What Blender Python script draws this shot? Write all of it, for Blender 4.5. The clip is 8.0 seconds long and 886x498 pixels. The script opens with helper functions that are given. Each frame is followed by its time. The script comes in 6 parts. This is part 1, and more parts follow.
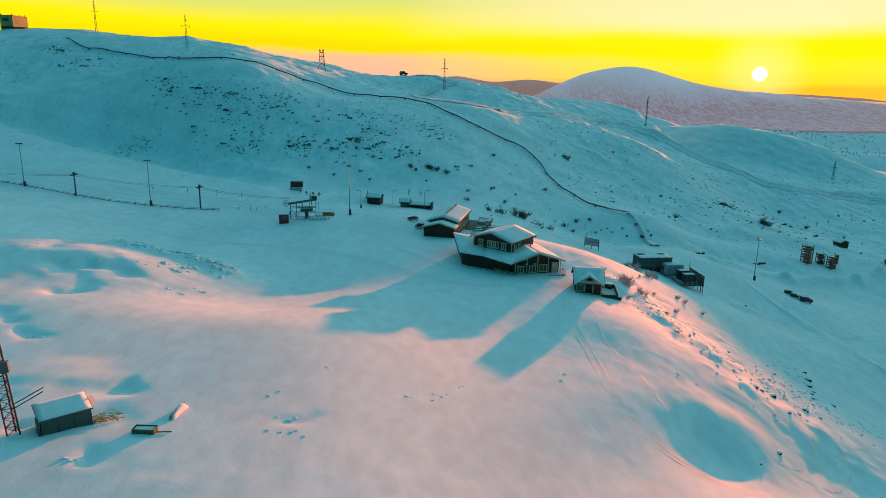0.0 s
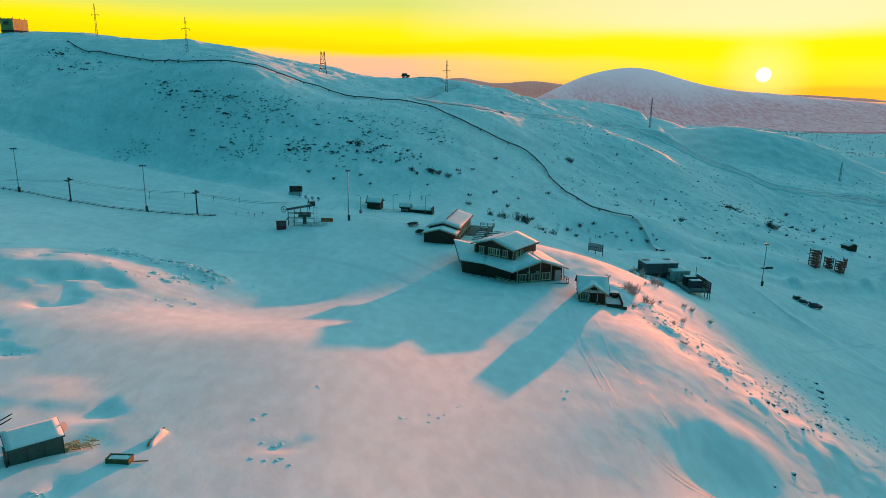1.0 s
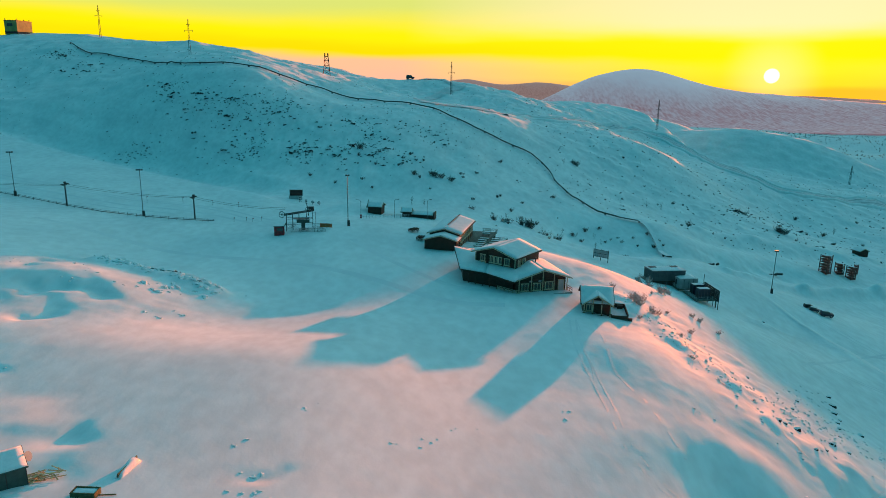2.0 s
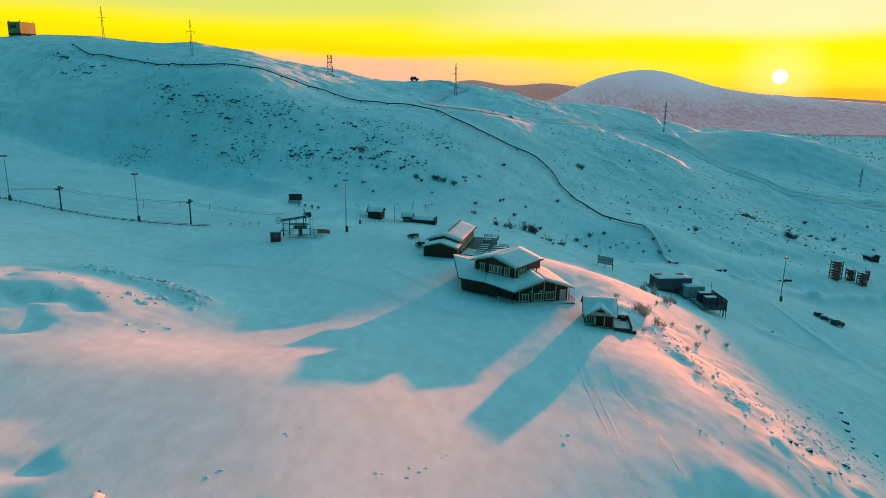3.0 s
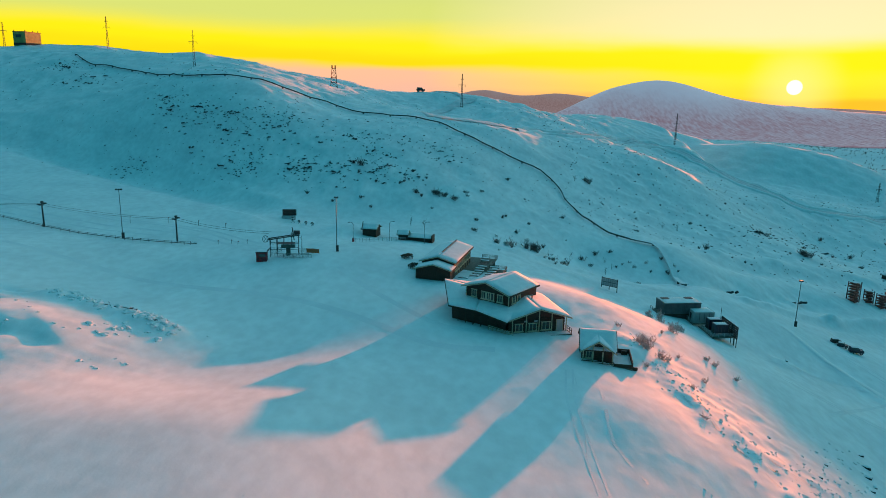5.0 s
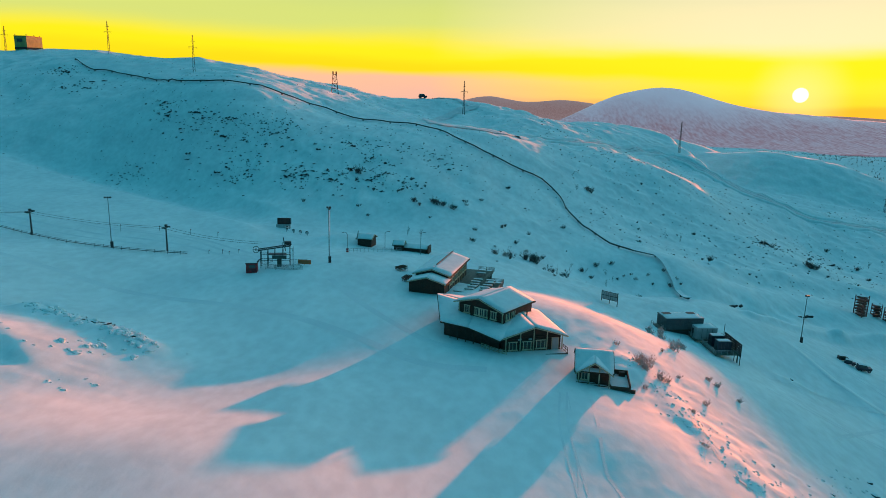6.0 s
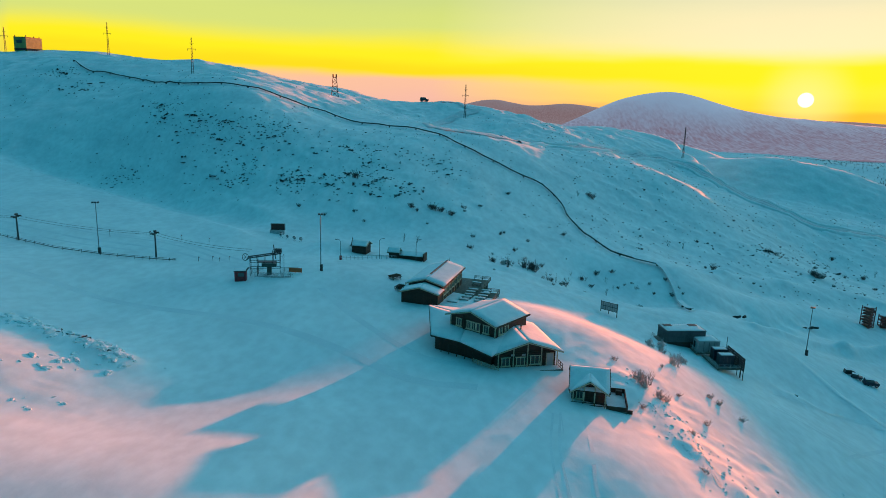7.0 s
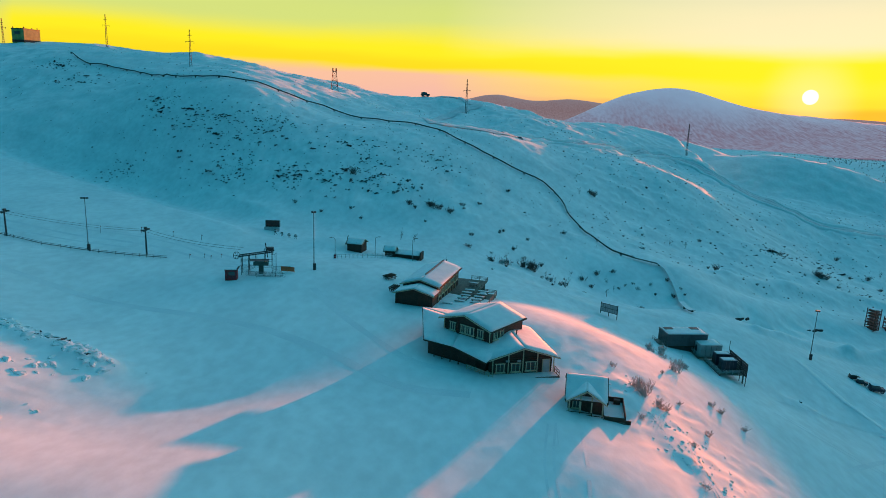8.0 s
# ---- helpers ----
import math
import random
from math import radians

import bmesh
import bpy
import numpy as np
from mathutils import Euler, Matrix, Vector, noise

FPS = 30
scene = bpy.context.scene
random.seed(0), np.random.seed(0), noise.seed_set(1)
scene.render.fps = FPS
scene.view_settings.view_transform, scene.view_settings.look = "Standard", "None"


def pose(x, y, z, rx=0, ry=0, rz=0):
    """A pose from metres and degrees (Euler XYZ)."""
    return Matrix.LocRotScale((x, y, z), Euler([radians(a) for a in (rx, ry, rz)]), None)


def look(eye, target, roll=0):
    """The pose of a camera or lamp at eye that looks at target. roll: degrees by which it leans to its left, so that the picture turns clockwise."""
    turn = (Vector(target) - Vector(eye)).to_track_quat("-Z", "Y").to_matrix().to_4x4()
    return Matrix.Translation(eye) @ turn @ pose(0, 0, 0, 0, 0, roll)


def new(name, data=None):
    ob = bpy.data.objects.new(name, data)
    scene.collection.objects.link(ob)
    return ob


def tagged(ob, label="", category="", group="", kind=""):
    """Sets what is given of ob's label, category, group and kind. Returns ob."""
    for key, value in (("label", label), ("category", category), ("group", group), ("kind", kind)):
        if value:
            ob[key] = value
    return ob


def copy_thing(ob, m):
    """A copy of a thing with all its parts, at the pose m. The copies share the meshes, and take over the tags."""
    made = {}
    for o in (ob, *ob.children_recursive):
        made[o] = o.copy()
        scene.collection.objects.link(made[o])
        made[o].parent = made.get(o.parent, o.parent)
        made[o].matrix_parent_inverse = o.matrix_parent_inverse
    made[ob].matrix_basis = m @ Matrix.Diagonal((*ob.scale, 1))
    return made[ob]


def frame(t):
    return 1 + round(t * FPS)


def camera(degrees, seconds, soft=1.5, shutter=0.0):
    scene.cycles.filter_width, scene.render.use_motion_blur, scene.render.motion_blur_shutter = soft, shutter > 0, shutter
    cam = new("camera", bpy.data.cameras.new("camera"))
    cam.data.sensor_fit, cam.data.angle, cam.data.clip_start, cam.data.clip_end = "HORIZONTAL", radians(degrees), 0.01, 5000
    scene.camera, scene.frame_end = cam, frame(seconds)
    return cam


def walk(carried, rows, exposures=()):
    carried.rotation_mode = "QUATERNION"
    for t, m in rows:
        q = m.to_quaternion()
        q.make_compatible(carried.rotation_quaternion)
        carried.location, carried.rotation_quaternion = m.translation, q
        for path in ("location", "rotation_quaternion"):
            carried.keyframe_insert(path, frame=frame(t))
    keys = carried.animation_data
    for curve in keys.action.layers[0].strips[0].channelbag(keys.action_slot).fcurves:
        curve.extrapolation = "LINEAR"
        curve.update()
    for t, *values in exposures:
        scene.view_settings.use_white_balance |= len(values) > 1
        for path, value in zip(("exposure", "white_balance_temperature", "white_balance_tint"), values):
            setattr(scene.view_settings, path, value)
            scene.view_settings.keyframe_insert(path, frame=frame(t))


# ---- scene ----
cam = camera(67.0, 8.0, soft=0.75)
PATH = [
    (0, (-5.548, -2.053, 39.347), (-5.453, -0.116, 38.861), 1.2),
    (0.5, (-5.136, -0.151, 39.488), (-5.046, 1.787, 39.004), 1.1),
    (1, (-4.612, 1.78, 39.65), (-4.528, 3.72, 39.168), 1.0),
    (1.5, (-3.967, 3.74, 39.844), (-3.892, 5.68, 39.364), 1.0),
    (3, (-1.496, 9.948, 40.617), (-1.45, 11.89, 40.14), 1.0),
    (3.5, (-0.576, 12.007, 40.872), (-0.539, 13.949, 40.397), 1.0),
    (4, (0.522, 14.141, 41.108), (0.551, 16.084, 40.637), 1.1),
    (4.5, (1.607, 16.282, 41.309), (1.627, 18.228, 40.849), 1.1),
    (6, (4.842, 22.981, 42.131), (4.84, 24.933, 41.696), 1.5),
    (6.5, (5.921, 25.282, 42.335), (5.914, 27.236, 41.908), 1.6),
    (7, (6.867, 27.473, 42.563), (6.854, 29.427, 42.136), 1.8),
    (7.5, (7.593, 29.406, 42.733), (7.577, 31.359, 42.302), 2.0),
    (8, (8.171, 31.359, 42.851), (8.152, 33.309, 42.409), 2.2),
]
walk(cam, [(t, look(eye, target, roll)) for t, eye, target, roll in PATH],
     [(0, 2.27, 6930, 29), (3, 2.26, 6900, 29), (4.5, 2.24, 6730, 31), (6, 2.23, 6470, 34), (8, 2.2, 6180, 35)])

# ---- light: a very low sun beyond the fells, a warm band of sky round it, cold sky overhead ----
SUN_AZIMUTH, SUN_HEIGHT = radians(28.4), radians(1.65)      # azimuth from +y towards +x
SUN_DIR = Vector((math.sin(SUN_AZIMUTH) * math.cos(SUN_HEIGHT), math.cos(SUN_AZIMUTH) * math.cos(SUN_HEIGHT), math.sin(SUN_HEIGHT)))
DISC_DIR = Vector((math.sin(radians(27.1)), math.cos(radians(27.1)), math.sin(radians(1.0)))).normalized()      # where the dimmed disc stands in the haze

sun = new("sun", bpy.data.lights.new("sun", "SUN"))
sun.data.energy, sun.data.angle, sun.data.color = 1.65, radians(0.9), (1.0, 0.205, 0.03)
sun.matrix_world = look((0, 0, 0), -SUN_DIR)


def make_world():
    world = bpy.data.worlds.new("world")
    scene.world = world
    world.use_nodes = True
    nt = world.node_tree
    nt.nodes.clear()
    N, L = nt.nodes.new, nt.links.new

    def math_node(op, a, b=None, c=None, clamp=False):
        n = N("ShaderNodeMath")
        n.operation, n.use_clamp = op, clamp
        for i, v in enumerate((a, b, c)):
            if v is None:
                continue
            if isinstance(v, (int, float)):
                n.inputs[i].default_value = v
            else:
                L(v, n.inputs[i])
        return n.outputs[0]

    def ramp(fac, stops, mode="EASE"):
        n = N("ShaderNodeValToRGB")
        n.color_ramp.interpolation = mode
        e = n.color_ramp.elements
        while len(e) < len(stops):
            e.new(0.5)
        for el, (p, c) in zip(e, stops):
            el.position, el.color = p, (*c, 1)
        L(fac, n.inputs[0])
        return n.outputs[0]

    def mix(fac, a, b, kind="MIX"):
        n = N("ShaderNodeMix")
        n.data_type, n.blend_type = "RGBA", kind
        for sock, v in ((n.inputs[0], fac), (n.inputs[6], a), (n.inputs[7], b)):
            if isinstance(v, (int, float)):
                sock.default_value = v
            elif isinstance(v, tuple):
                sock.default_value = (*v, 1)
            else:
                L(v, sock)
        return n.outputs[2]

    def dot(a, v):
        n = N("ShaderNodeVectorMath")
        n.operation = "DOT_PRODUCT"
        L(a, n.inputs[0])
        n.inputs[1].default_value = v
        return n.outputs["Value"]

    way = N("ShaderNodeTexCoord").outputs["Generated"]
    z = dot(way, (0, 0, 1))
    # thin stretched cloud streaks disturb the bands a little
    mp = N("ShaderNodeMapping")
    mp.inputs["Scale"].default_value = (2.2, 2.2, 14)
    L(way, mp.inputs[0])
    nz = N("ShaderNodeTexNoise")
    nz.inputs["Scale"].default_value, nz.inputs["Detail"].default_value = 1.6, 4.0
    L(mp.outputs[0], nz.inputs[0])
    wob = math_node("MULTIPLY_ADD", nz.outputs[0], 0.035, -0.0175)
    el = math_node("ADD", z, wob)
    toward = dot(way, (math.sin(SUN_AZIMUTH), math.cos(SUN_AZIMUTH), 0))
    near_sun = math_node("MULTIPLY_ADD", toward, 7.0, -6.05, True)         # 0 some 30 degrees off, 1 at the sun
    # the warm band over the horizon, far from the sun and near it (height as sine, 0 to 0.25)
    h = math_node("MULTIPLY", el, 4.0, clamp=True)
    far_band = ramp(h, [(0.0, (0.93, 0.56, 0.36)), (0.11, (0.97, 0.60, 0.33)), (0.18, (1.0, 0.82, 0.0)), (0.27, (1.0, 0.96, 0.0)), (0.44, (0.66, 0.84, 0.18)), (1.0, (0.10, 0.42, 0.42))])
    sun_band = ramp(h, [(0.0, (1.0, 0.60, 0.0)), (0.05, (1.0, 0.86, 0.0)), (0.13, (1.0, 0.98, 0.0)), (0.23, (1.0, 0.98, 0.0)), (0.36, (1.0, 0.97, 0.50)), (1.0, (0.35, 0.62, 0.5))])
    band = mix(near_sun, far_band, sun_band)
    # overhead: cold, lighter on the sun's side
    side = math_node("MULTIPLY_ADD", toward, 0.5, 0.5, True)
    cold = ramp(side, [(0.0, (0.0, 0.12, 0.15)), (0.5, (0.0, 0.29, 0.365)), (1.0, (0.02, 0.54, 0.63))], "LINEAR")
    up = math_node("MULTIPLY_ADD", z, 5.5, -0.85, True)
    back = math_node("MULTIPLY_ADD", toward, 12.0, -4.8, True)
    sky = mix(up, mix(back, cold, band), cold)
    # the broad twilight glow higher up on the sun's side
    glow = ramp(z, [(0.17, (0, 0, 0)), (0.27, (1, 1, 1)), (0.46, (1, 1, 1)), (0.72, (0, 0, 0))])
    sky = mix(math_node("MULTIPLY", math_node("MULTIPLY_ADD", toward, 1.3, 0.05, True), glow), sky, (0.47, 0.80, 0.89))
    clear = N("ShaderNodeTexSky")
    clear.sky_type, clear.sun_disc = "NISHITA", False
    clear.sun_elevation, clear.sun_rotation = SUN_HEIGHT, SUN_AZIMUTH
    sky = mix(0.004, sky, clear.outputs[0], "ADD")
    # the disc of the sun and the glare round it
    d = dot(way, tuple(DISC_DIR))
    disc = math_node("MULTIPLY_ADD", d, 60000.0, -60000.0 * math.cos(radians(0.57)), True)
    glare = math_node("POWER", math_node("MULTIPLY_ADD", d, 420.0, -419.0, True), 2.2)
    sky = mix(math_node("MULTIPLY", glare, 0.6), sky, (1.25, 1.05, 0.30))
    sky = mix(disc, sky, (1.6, 1.55, 1.3))
    bg = N("ShaderNodeBackground")
    bg.inputs[1].default_value = 0.203
    L(sky, bg.inputs[0])
    L(bg.outputs[0], N("ShaderNodeOutputWorld").inputs[0])


make_world()

# ---- materials ----
def material(name, base, rough=0.7, spot=None, spot_scale=3.0, grain=0.1, grain_scale=40.0, bump=0.1, bump_scale=20.0, metal=0.0, each=0.0, stretch=(1, 1, 1)):
    """base colour, a second colour in soft patches, fine grain, bump, and a change from piece to piece."""
    m = bpy.data.materials.new(name)
    m.use_nodes = True
    nt = m.node_tree
    N, L = nt.nodes.new, nt.links.new
    b = nt.nodes["Principled BSDF"]
    co = N("ShaderNodeTexCoord").outputs["Object"]
    mp = N("ShaderNodeMapping")
    mp.inputs["Scale"].default_value = stretch
    L(co, mp.inputs[0])

    def noise_at(scale, detail=4.0):
        n = N("ShaderNodeTexNoise")
        n.inputs["Scale"].default_value, n.inputs["Detail"].default_value = scale, detail
        L(mp.outputs[0], n.inputs[0])
        return n.outputs[0]

    def mix(fac, a, c, kind="MIX"):
        n = N("ShaderNodeMix")
        n.data_type, n.blend_type = "RGBA", kind
        for sock, v in ((n.inputs[0], fac), (n.inputs[6], a), (n.inputs[7], c)):
            if isinstance(v, (int, float)):
                sock.default_value = v
            elif isinstance(v, tuple):
                sock.default_value = (*v, 1)
            else:
                L(v, sock)
        return n.outputs[2]

    def remap(v, lo, hi, a, c):
        n = N("ShaderNodeMapRange")
        for i, q in enumerate((lo, hi, a, c)):
            n.inputs[i + 1].default_value = q
        L(v, n.inputs[0])
        return n.outputs[0]

    spot = spot or tuple(v * 0.75 for v in base)
    col = mix(remap(noise_at(spot_scale), 0.4, 0.65, 0, 1), tuple(base), tuple(spot))
    if grain:
        g = remap(noise_at(grain_scale, 6.0), 0.25, 0.75, 1 - grain, 1 + grain)
        gg = N("ShaderNodeCombineColor")
        for i in range(3):
            L(g, gg.inputs[i])
        col = mix(1.0, col, gg.outputs[0], "MULTIPLY")
    if each:
        r = remap(N("ShaderNodeObjectInfo").outputs["Random"], 0, 1, 1 - each, 1 + each)
        gg = N("ShaderNodeCombineColor")
        for i in range(3):
            L(r, gg.inputs[i])
        col = mix(1.0, col, gg.outputs[0], "MULTIPLY")
    L(col, b.inputs["Base Color"])
    L(remap(noise_at(spot_scale * 2), 0.3, 0.7, max(rough - 0.12, 0.02), min(rough + 0.12, 1)), b.inputs["Roughness"])
    b.inputs["Metallic"].default_value = metal
    if bump:
        bn = N("ShaderNodeBump")
        bn.inputs["Strength"].default_value, bn.inputs["Distance"].default_value = bump, 0.05
        L(noise_at(bump_scale, 5.0), bn.inputs["Height"])
        L(bn.outputs[0], b.inputs["Normal"])
    return m


def snow_material():
    """Wind-packed snow: faint grey crust patches, fine grain, drift ripples at two scales."""
    m = bpy.data.materials.new("snow")
    m.use_nodes = True
    nt = m.node_tree
    N, L = nt.nodes.new, nt.links.new
    b = nt.nodes["Principled BSDF"]
    co = N("ShaderNodeTexCoord").outputs["Object"]
    mp = N("ShaderNodeMapping")
    mp.inputs["Rotation"].default_value = (0, 0, radians(33))
    mp.inputs["Scale"].default_value = (1.0, 0.55, 1.0)
    L(co, mp.inputs[0])

    def noise_at(vec, scale, detail):
        n = N("ShaderNodeTexNoise")
        n.inputs["Scale"].default_value, n.inputs["Detail"].default_value = scale, detail
        L(vec, n.inputs[0])
        return n.outputs[0]

    r = N("ShaderNodeMapRange")
    L(noise_at(mp.outputs[0], 0.09, 6.0), r.inputs[0])
    r.inputs[1].default_value, r.inputs[2].default_value = 0.38, 0.68
    mx = N("ShaderNodeMix")
    mx.data_type = "RGBA"
    L(r.outputs[0], mx.inputs[0])
    mx.inputs[6].default_value, mx.inputs[7].default_value = (0.85, 0.92, 0.94, 1), (0.74, 0.83, 0.86, 1)
    fine = N("ShaderNodeMapRange")
    L(noise_at(mp.outputs[0], 0.55, 7.0), fine.inputs[0])
    fine.inputs[1].default_value, fine.inputs[2].default_value, fine.inputs[3].default_value, fine.inputs[4].default_value = 0.35, 0.65, 0.92, 1.03
    mm = N("ShaderNodeVectorMath")
    mm.operation = "SCALE"
    L(mx.outputs[2], mm.inputs[0])
    L(fine.outputs[0], mm.inputs["Scale"])
    L(mm.outputs[0], b.inputs["Base Color"])
    b.inputs["Roughness"].default_value = 0.85
    b.inputs["Specular IOR Level"].default_value = 0.25
    last = None
    for vec, sc, det, dist in ((mp.outputs[0], 0.22, 5.0, 0.045), (mp.outputs[0], 1.1, 4.0, 0.026), (co, 4.0, 3.0, 0.007)):
        bn = N("ShaderNodeBump")
        bn.inputs["Strength"].default_value, bn.inputs["Distance"].default_value = 0.8, dist
        L(noise_at(vec, sc, det), bn.inputs["Height"])
        if last:
            L(last, bn.inputs["Normal"])
        last = bn.outputs[0]
    L(last, b.inputs["Normal"])
    return m


SNOW = snow_material()
ROOF_SNOW = material("roof_snow", (0.86, 0.87, 0.89), 0.75, (0.78, 0.80, 0.83), 0.6, 0.04, 5.0, 0.4, 2.5)
LOG = material("dark_logs", (0.105, 0.040, 0.024), 0.75, (0.060, 0.024, 0.016), 1.5, 0.3, 25, 0.4, 18, stretch=(1, 1, 6))
BOARD = material("brown_boards", (0.085, 0.040, 0.022), 0.75, (0.05, 0.025, 0.016), 1.2, 0.3, 25, 0.3, 18, each=0.2)
TRIM = material("pale_trim", (0.62, 0.50, 0.34), 0.6, (0.5, 0.4, 0.27), 2.0, 0.1, 30, 0.1, 25)
FRAME = material("window_frame_paint", (0.66, 0.60, 0.42), 0.5, (0.56, 0.5, 0.36), 3.0, 0.06, 30, 0.05, 20)
DECK = material("grey_deck_wood", (0.20, 0.17, 0.14), 0.8, (0.13, 0.11, 0.09), 2.0, 0.2, 30, 0.2, 20, each=0.2)
STEEL = material("galvanised_steel", (0.30, 0.31, 0.32), 0.45, (0.2, 0.2, 0.2), 3.0, 0.1, 30, 0.05, 20, metal=0.7)
DARKSTEEL = material("dark_steel", (0.05, 0.05, 0.055), 0.5, (0.09, 0.06, 0.05), 3.0, 0.15, 30, 0.05, 20, metal=0.4)
RUST = material("red_brown_steel", (0.16, 0.045, 0.035), 0.65, (0.09, 0.03, 0.03), 2.0, 0.2, 20, 0.1, 20, metal=0.2)
REDPAINT = material("red_paint", (0.55, 0.020, 0.03), 0.5, (0.2, 0.02, 0.02), 2.0, 0.1, 20, 0.05, 20)
ORANGE = material("orange_netting", (0.95, 0.16, 0.05), 0.6, (0.8, 0.12, 0.04), 3.0, 0.1, 20, 0.05, 20)
GREENSTEEL = material("green_painted_steel", (0.03, 0.10, 0.085), 0.45, (0.02, 0.07, 0.06), 1.5, 0.1, 20, 0.05, 20)
GREYCLAD = material("grey_metal_cladding", (0.10, 0.115, 0.12), 0.5, (0.075, 0.085, 0.09), 1.0, 0.1, 20, 0.05, 20)
PALECLAD = material("pale_panel", (0.42, 0.46, 0.47), 0.5, (0.34, 0.38, 0.39), 1.0, 0.08, 20, 0.05, 20)
BLUEBLACK = material("dark_blue_panel", (0.022, 0.035, 0.055), 0.4, (0.015, 0.025, 0.04), 1.0, 0.1, 20, 0.05, 20)
ROCK = material("dark_rock", (0.050, 0.042, 0.042), 0.9, (0.028, 0.026, 0.030), 1.5, 0.3, 12, 0.8, 6)
TWIG = material("bare_twigs", (0.15, 0.105, 0.10), 0.85, (0.08, 0.055, 0.05), 2.0, 0.2, 20, 0.0)
FROST = material("frosted_twigs", (0.62, 0.60, 0.60), 0.85, (0.32, 0.27, 0.25), 3.0, 0.2, 20, 0.0)
RUBBER = material("black_rubber", (0.02, 0.02, 0.021), 0.7, (0.03, 0.03, 0.03), 3.0, 0.2, 20, 0.1, 20)
TUBE = material("weathered_pipe_cover", (0.06, 0.045, 0.040), 0.8, (0.04, 0.035, 0.03), 0.6, 0.2, 10, 0.2, 8)
OCHRE = material("ochre_render", (0.42, 0.36, 0.12), 0.8, (0.33, 0.28, 0.10), 0.4, 0.1, 8, 0.1, 8)
LICHEN = material("olive_timber", (0.13, 0.13, 0.05), 0.8, (0.09, 0.09, 0.04), 2.0, 0.2, 20, 0.2, 20)


def glass_material():
    m = bpy.data.materials.new("window_glass")
    m.use_nodes = True
    b = m.node_tree.nodes["Principled BSDF"]
    b.inputs["Base Color"].default_value = (0.05, 0.075, 0.07, 1)
    b.inputs["Roughness"].default_value = 0.04
    b.inputs["Specular IOR Level"].default_value = 0.9
    return m


GLASS = glass_material()


# ---- building blocks ----
def thing(name, at, turn=0.0, label="", category="", group="", kind=""):
    ob = new(name)
    ob.matrix_basis = pose(*at, 0, 0, turn)
    ob.empty_display_size = 0.3
    return tagged(ob, label, category, group, kind)


def mesh_of(name, bm, mat, smooth=False):
    bmesh.ops.recalc_face_normals(bm, faces=bm.faces[:])
    me = bpy.data.meshes.new(name)
    bm.to_mesh(me)
    bm.free()
    me.materials.append(mat)
    if smooth:
        for p in me.polygons:
            p.use_smooth = True
    return me


def part(name, bm, mat, parent=None, label="", smooth=False):
    ob = new(name, mesh_of(name, bm, mat, smooth))
    ob.parent = parent
    return tagged(ob, label)


def box(bm, c, s, rz=0.0, m=None):
    """A box by its centre and size, turned about z by rz degrees."""
    t = pose(*c, 0, 0, rz) @ Matrix.Diagonal((*s, 1))
    bmesh.ops.create_cube(bm, size=1.0, matrix=(m or Matrix()) @ t)
    return bm


def rod(bm, p, q, r, n=6, r2=None):
    p, q = Vector(p), Vector(q)
    d = q - p
    m = Matrix.Translation((p + q) / 2) @ d.to_track_quat("Z", "Y").to_matrix().to_4x4()
    bmesh.ops.create_cone(bm, cap_ends=True, segments=n, radius1=r, radius2=r if r2 is None else r2, depth=d.length, matrix=m)
    return bm


def beam(bm, p, q, w, h=None):
    """A square timber from p to q."""
    p, q = Vector(p), Vector(q)
    d = q - p
    m = Matrix.Translation((p + q) / 2) @ d.to_track_quat("Z", "Y").to_matrix().to_4x4() @ Matrix.Diagonal((w, h or w, d.length, 1))
    bmesh.ops.create_cube(bm, size=1.0, matrix=m)
    return bm


def plate(bm, corners, thick, way=(0, 0, 1)):
    """A slab under a polygon of corners, thick metres deep against way."""
    w = Vector(way).normalized() * thick
    top = [bm.verts.new(Vector(c)) for c in corners]
    low = [bm.verts.new(Vector(c) - w) for c in corners]
    bm.faces.new(top)
    bm.faces.new(low[::-1])
    for i in range(len(top)):
        j = (i + 1) % len(top)
        bm.faces.new((top[i], low[i], low[j], top[j]))
    return bm


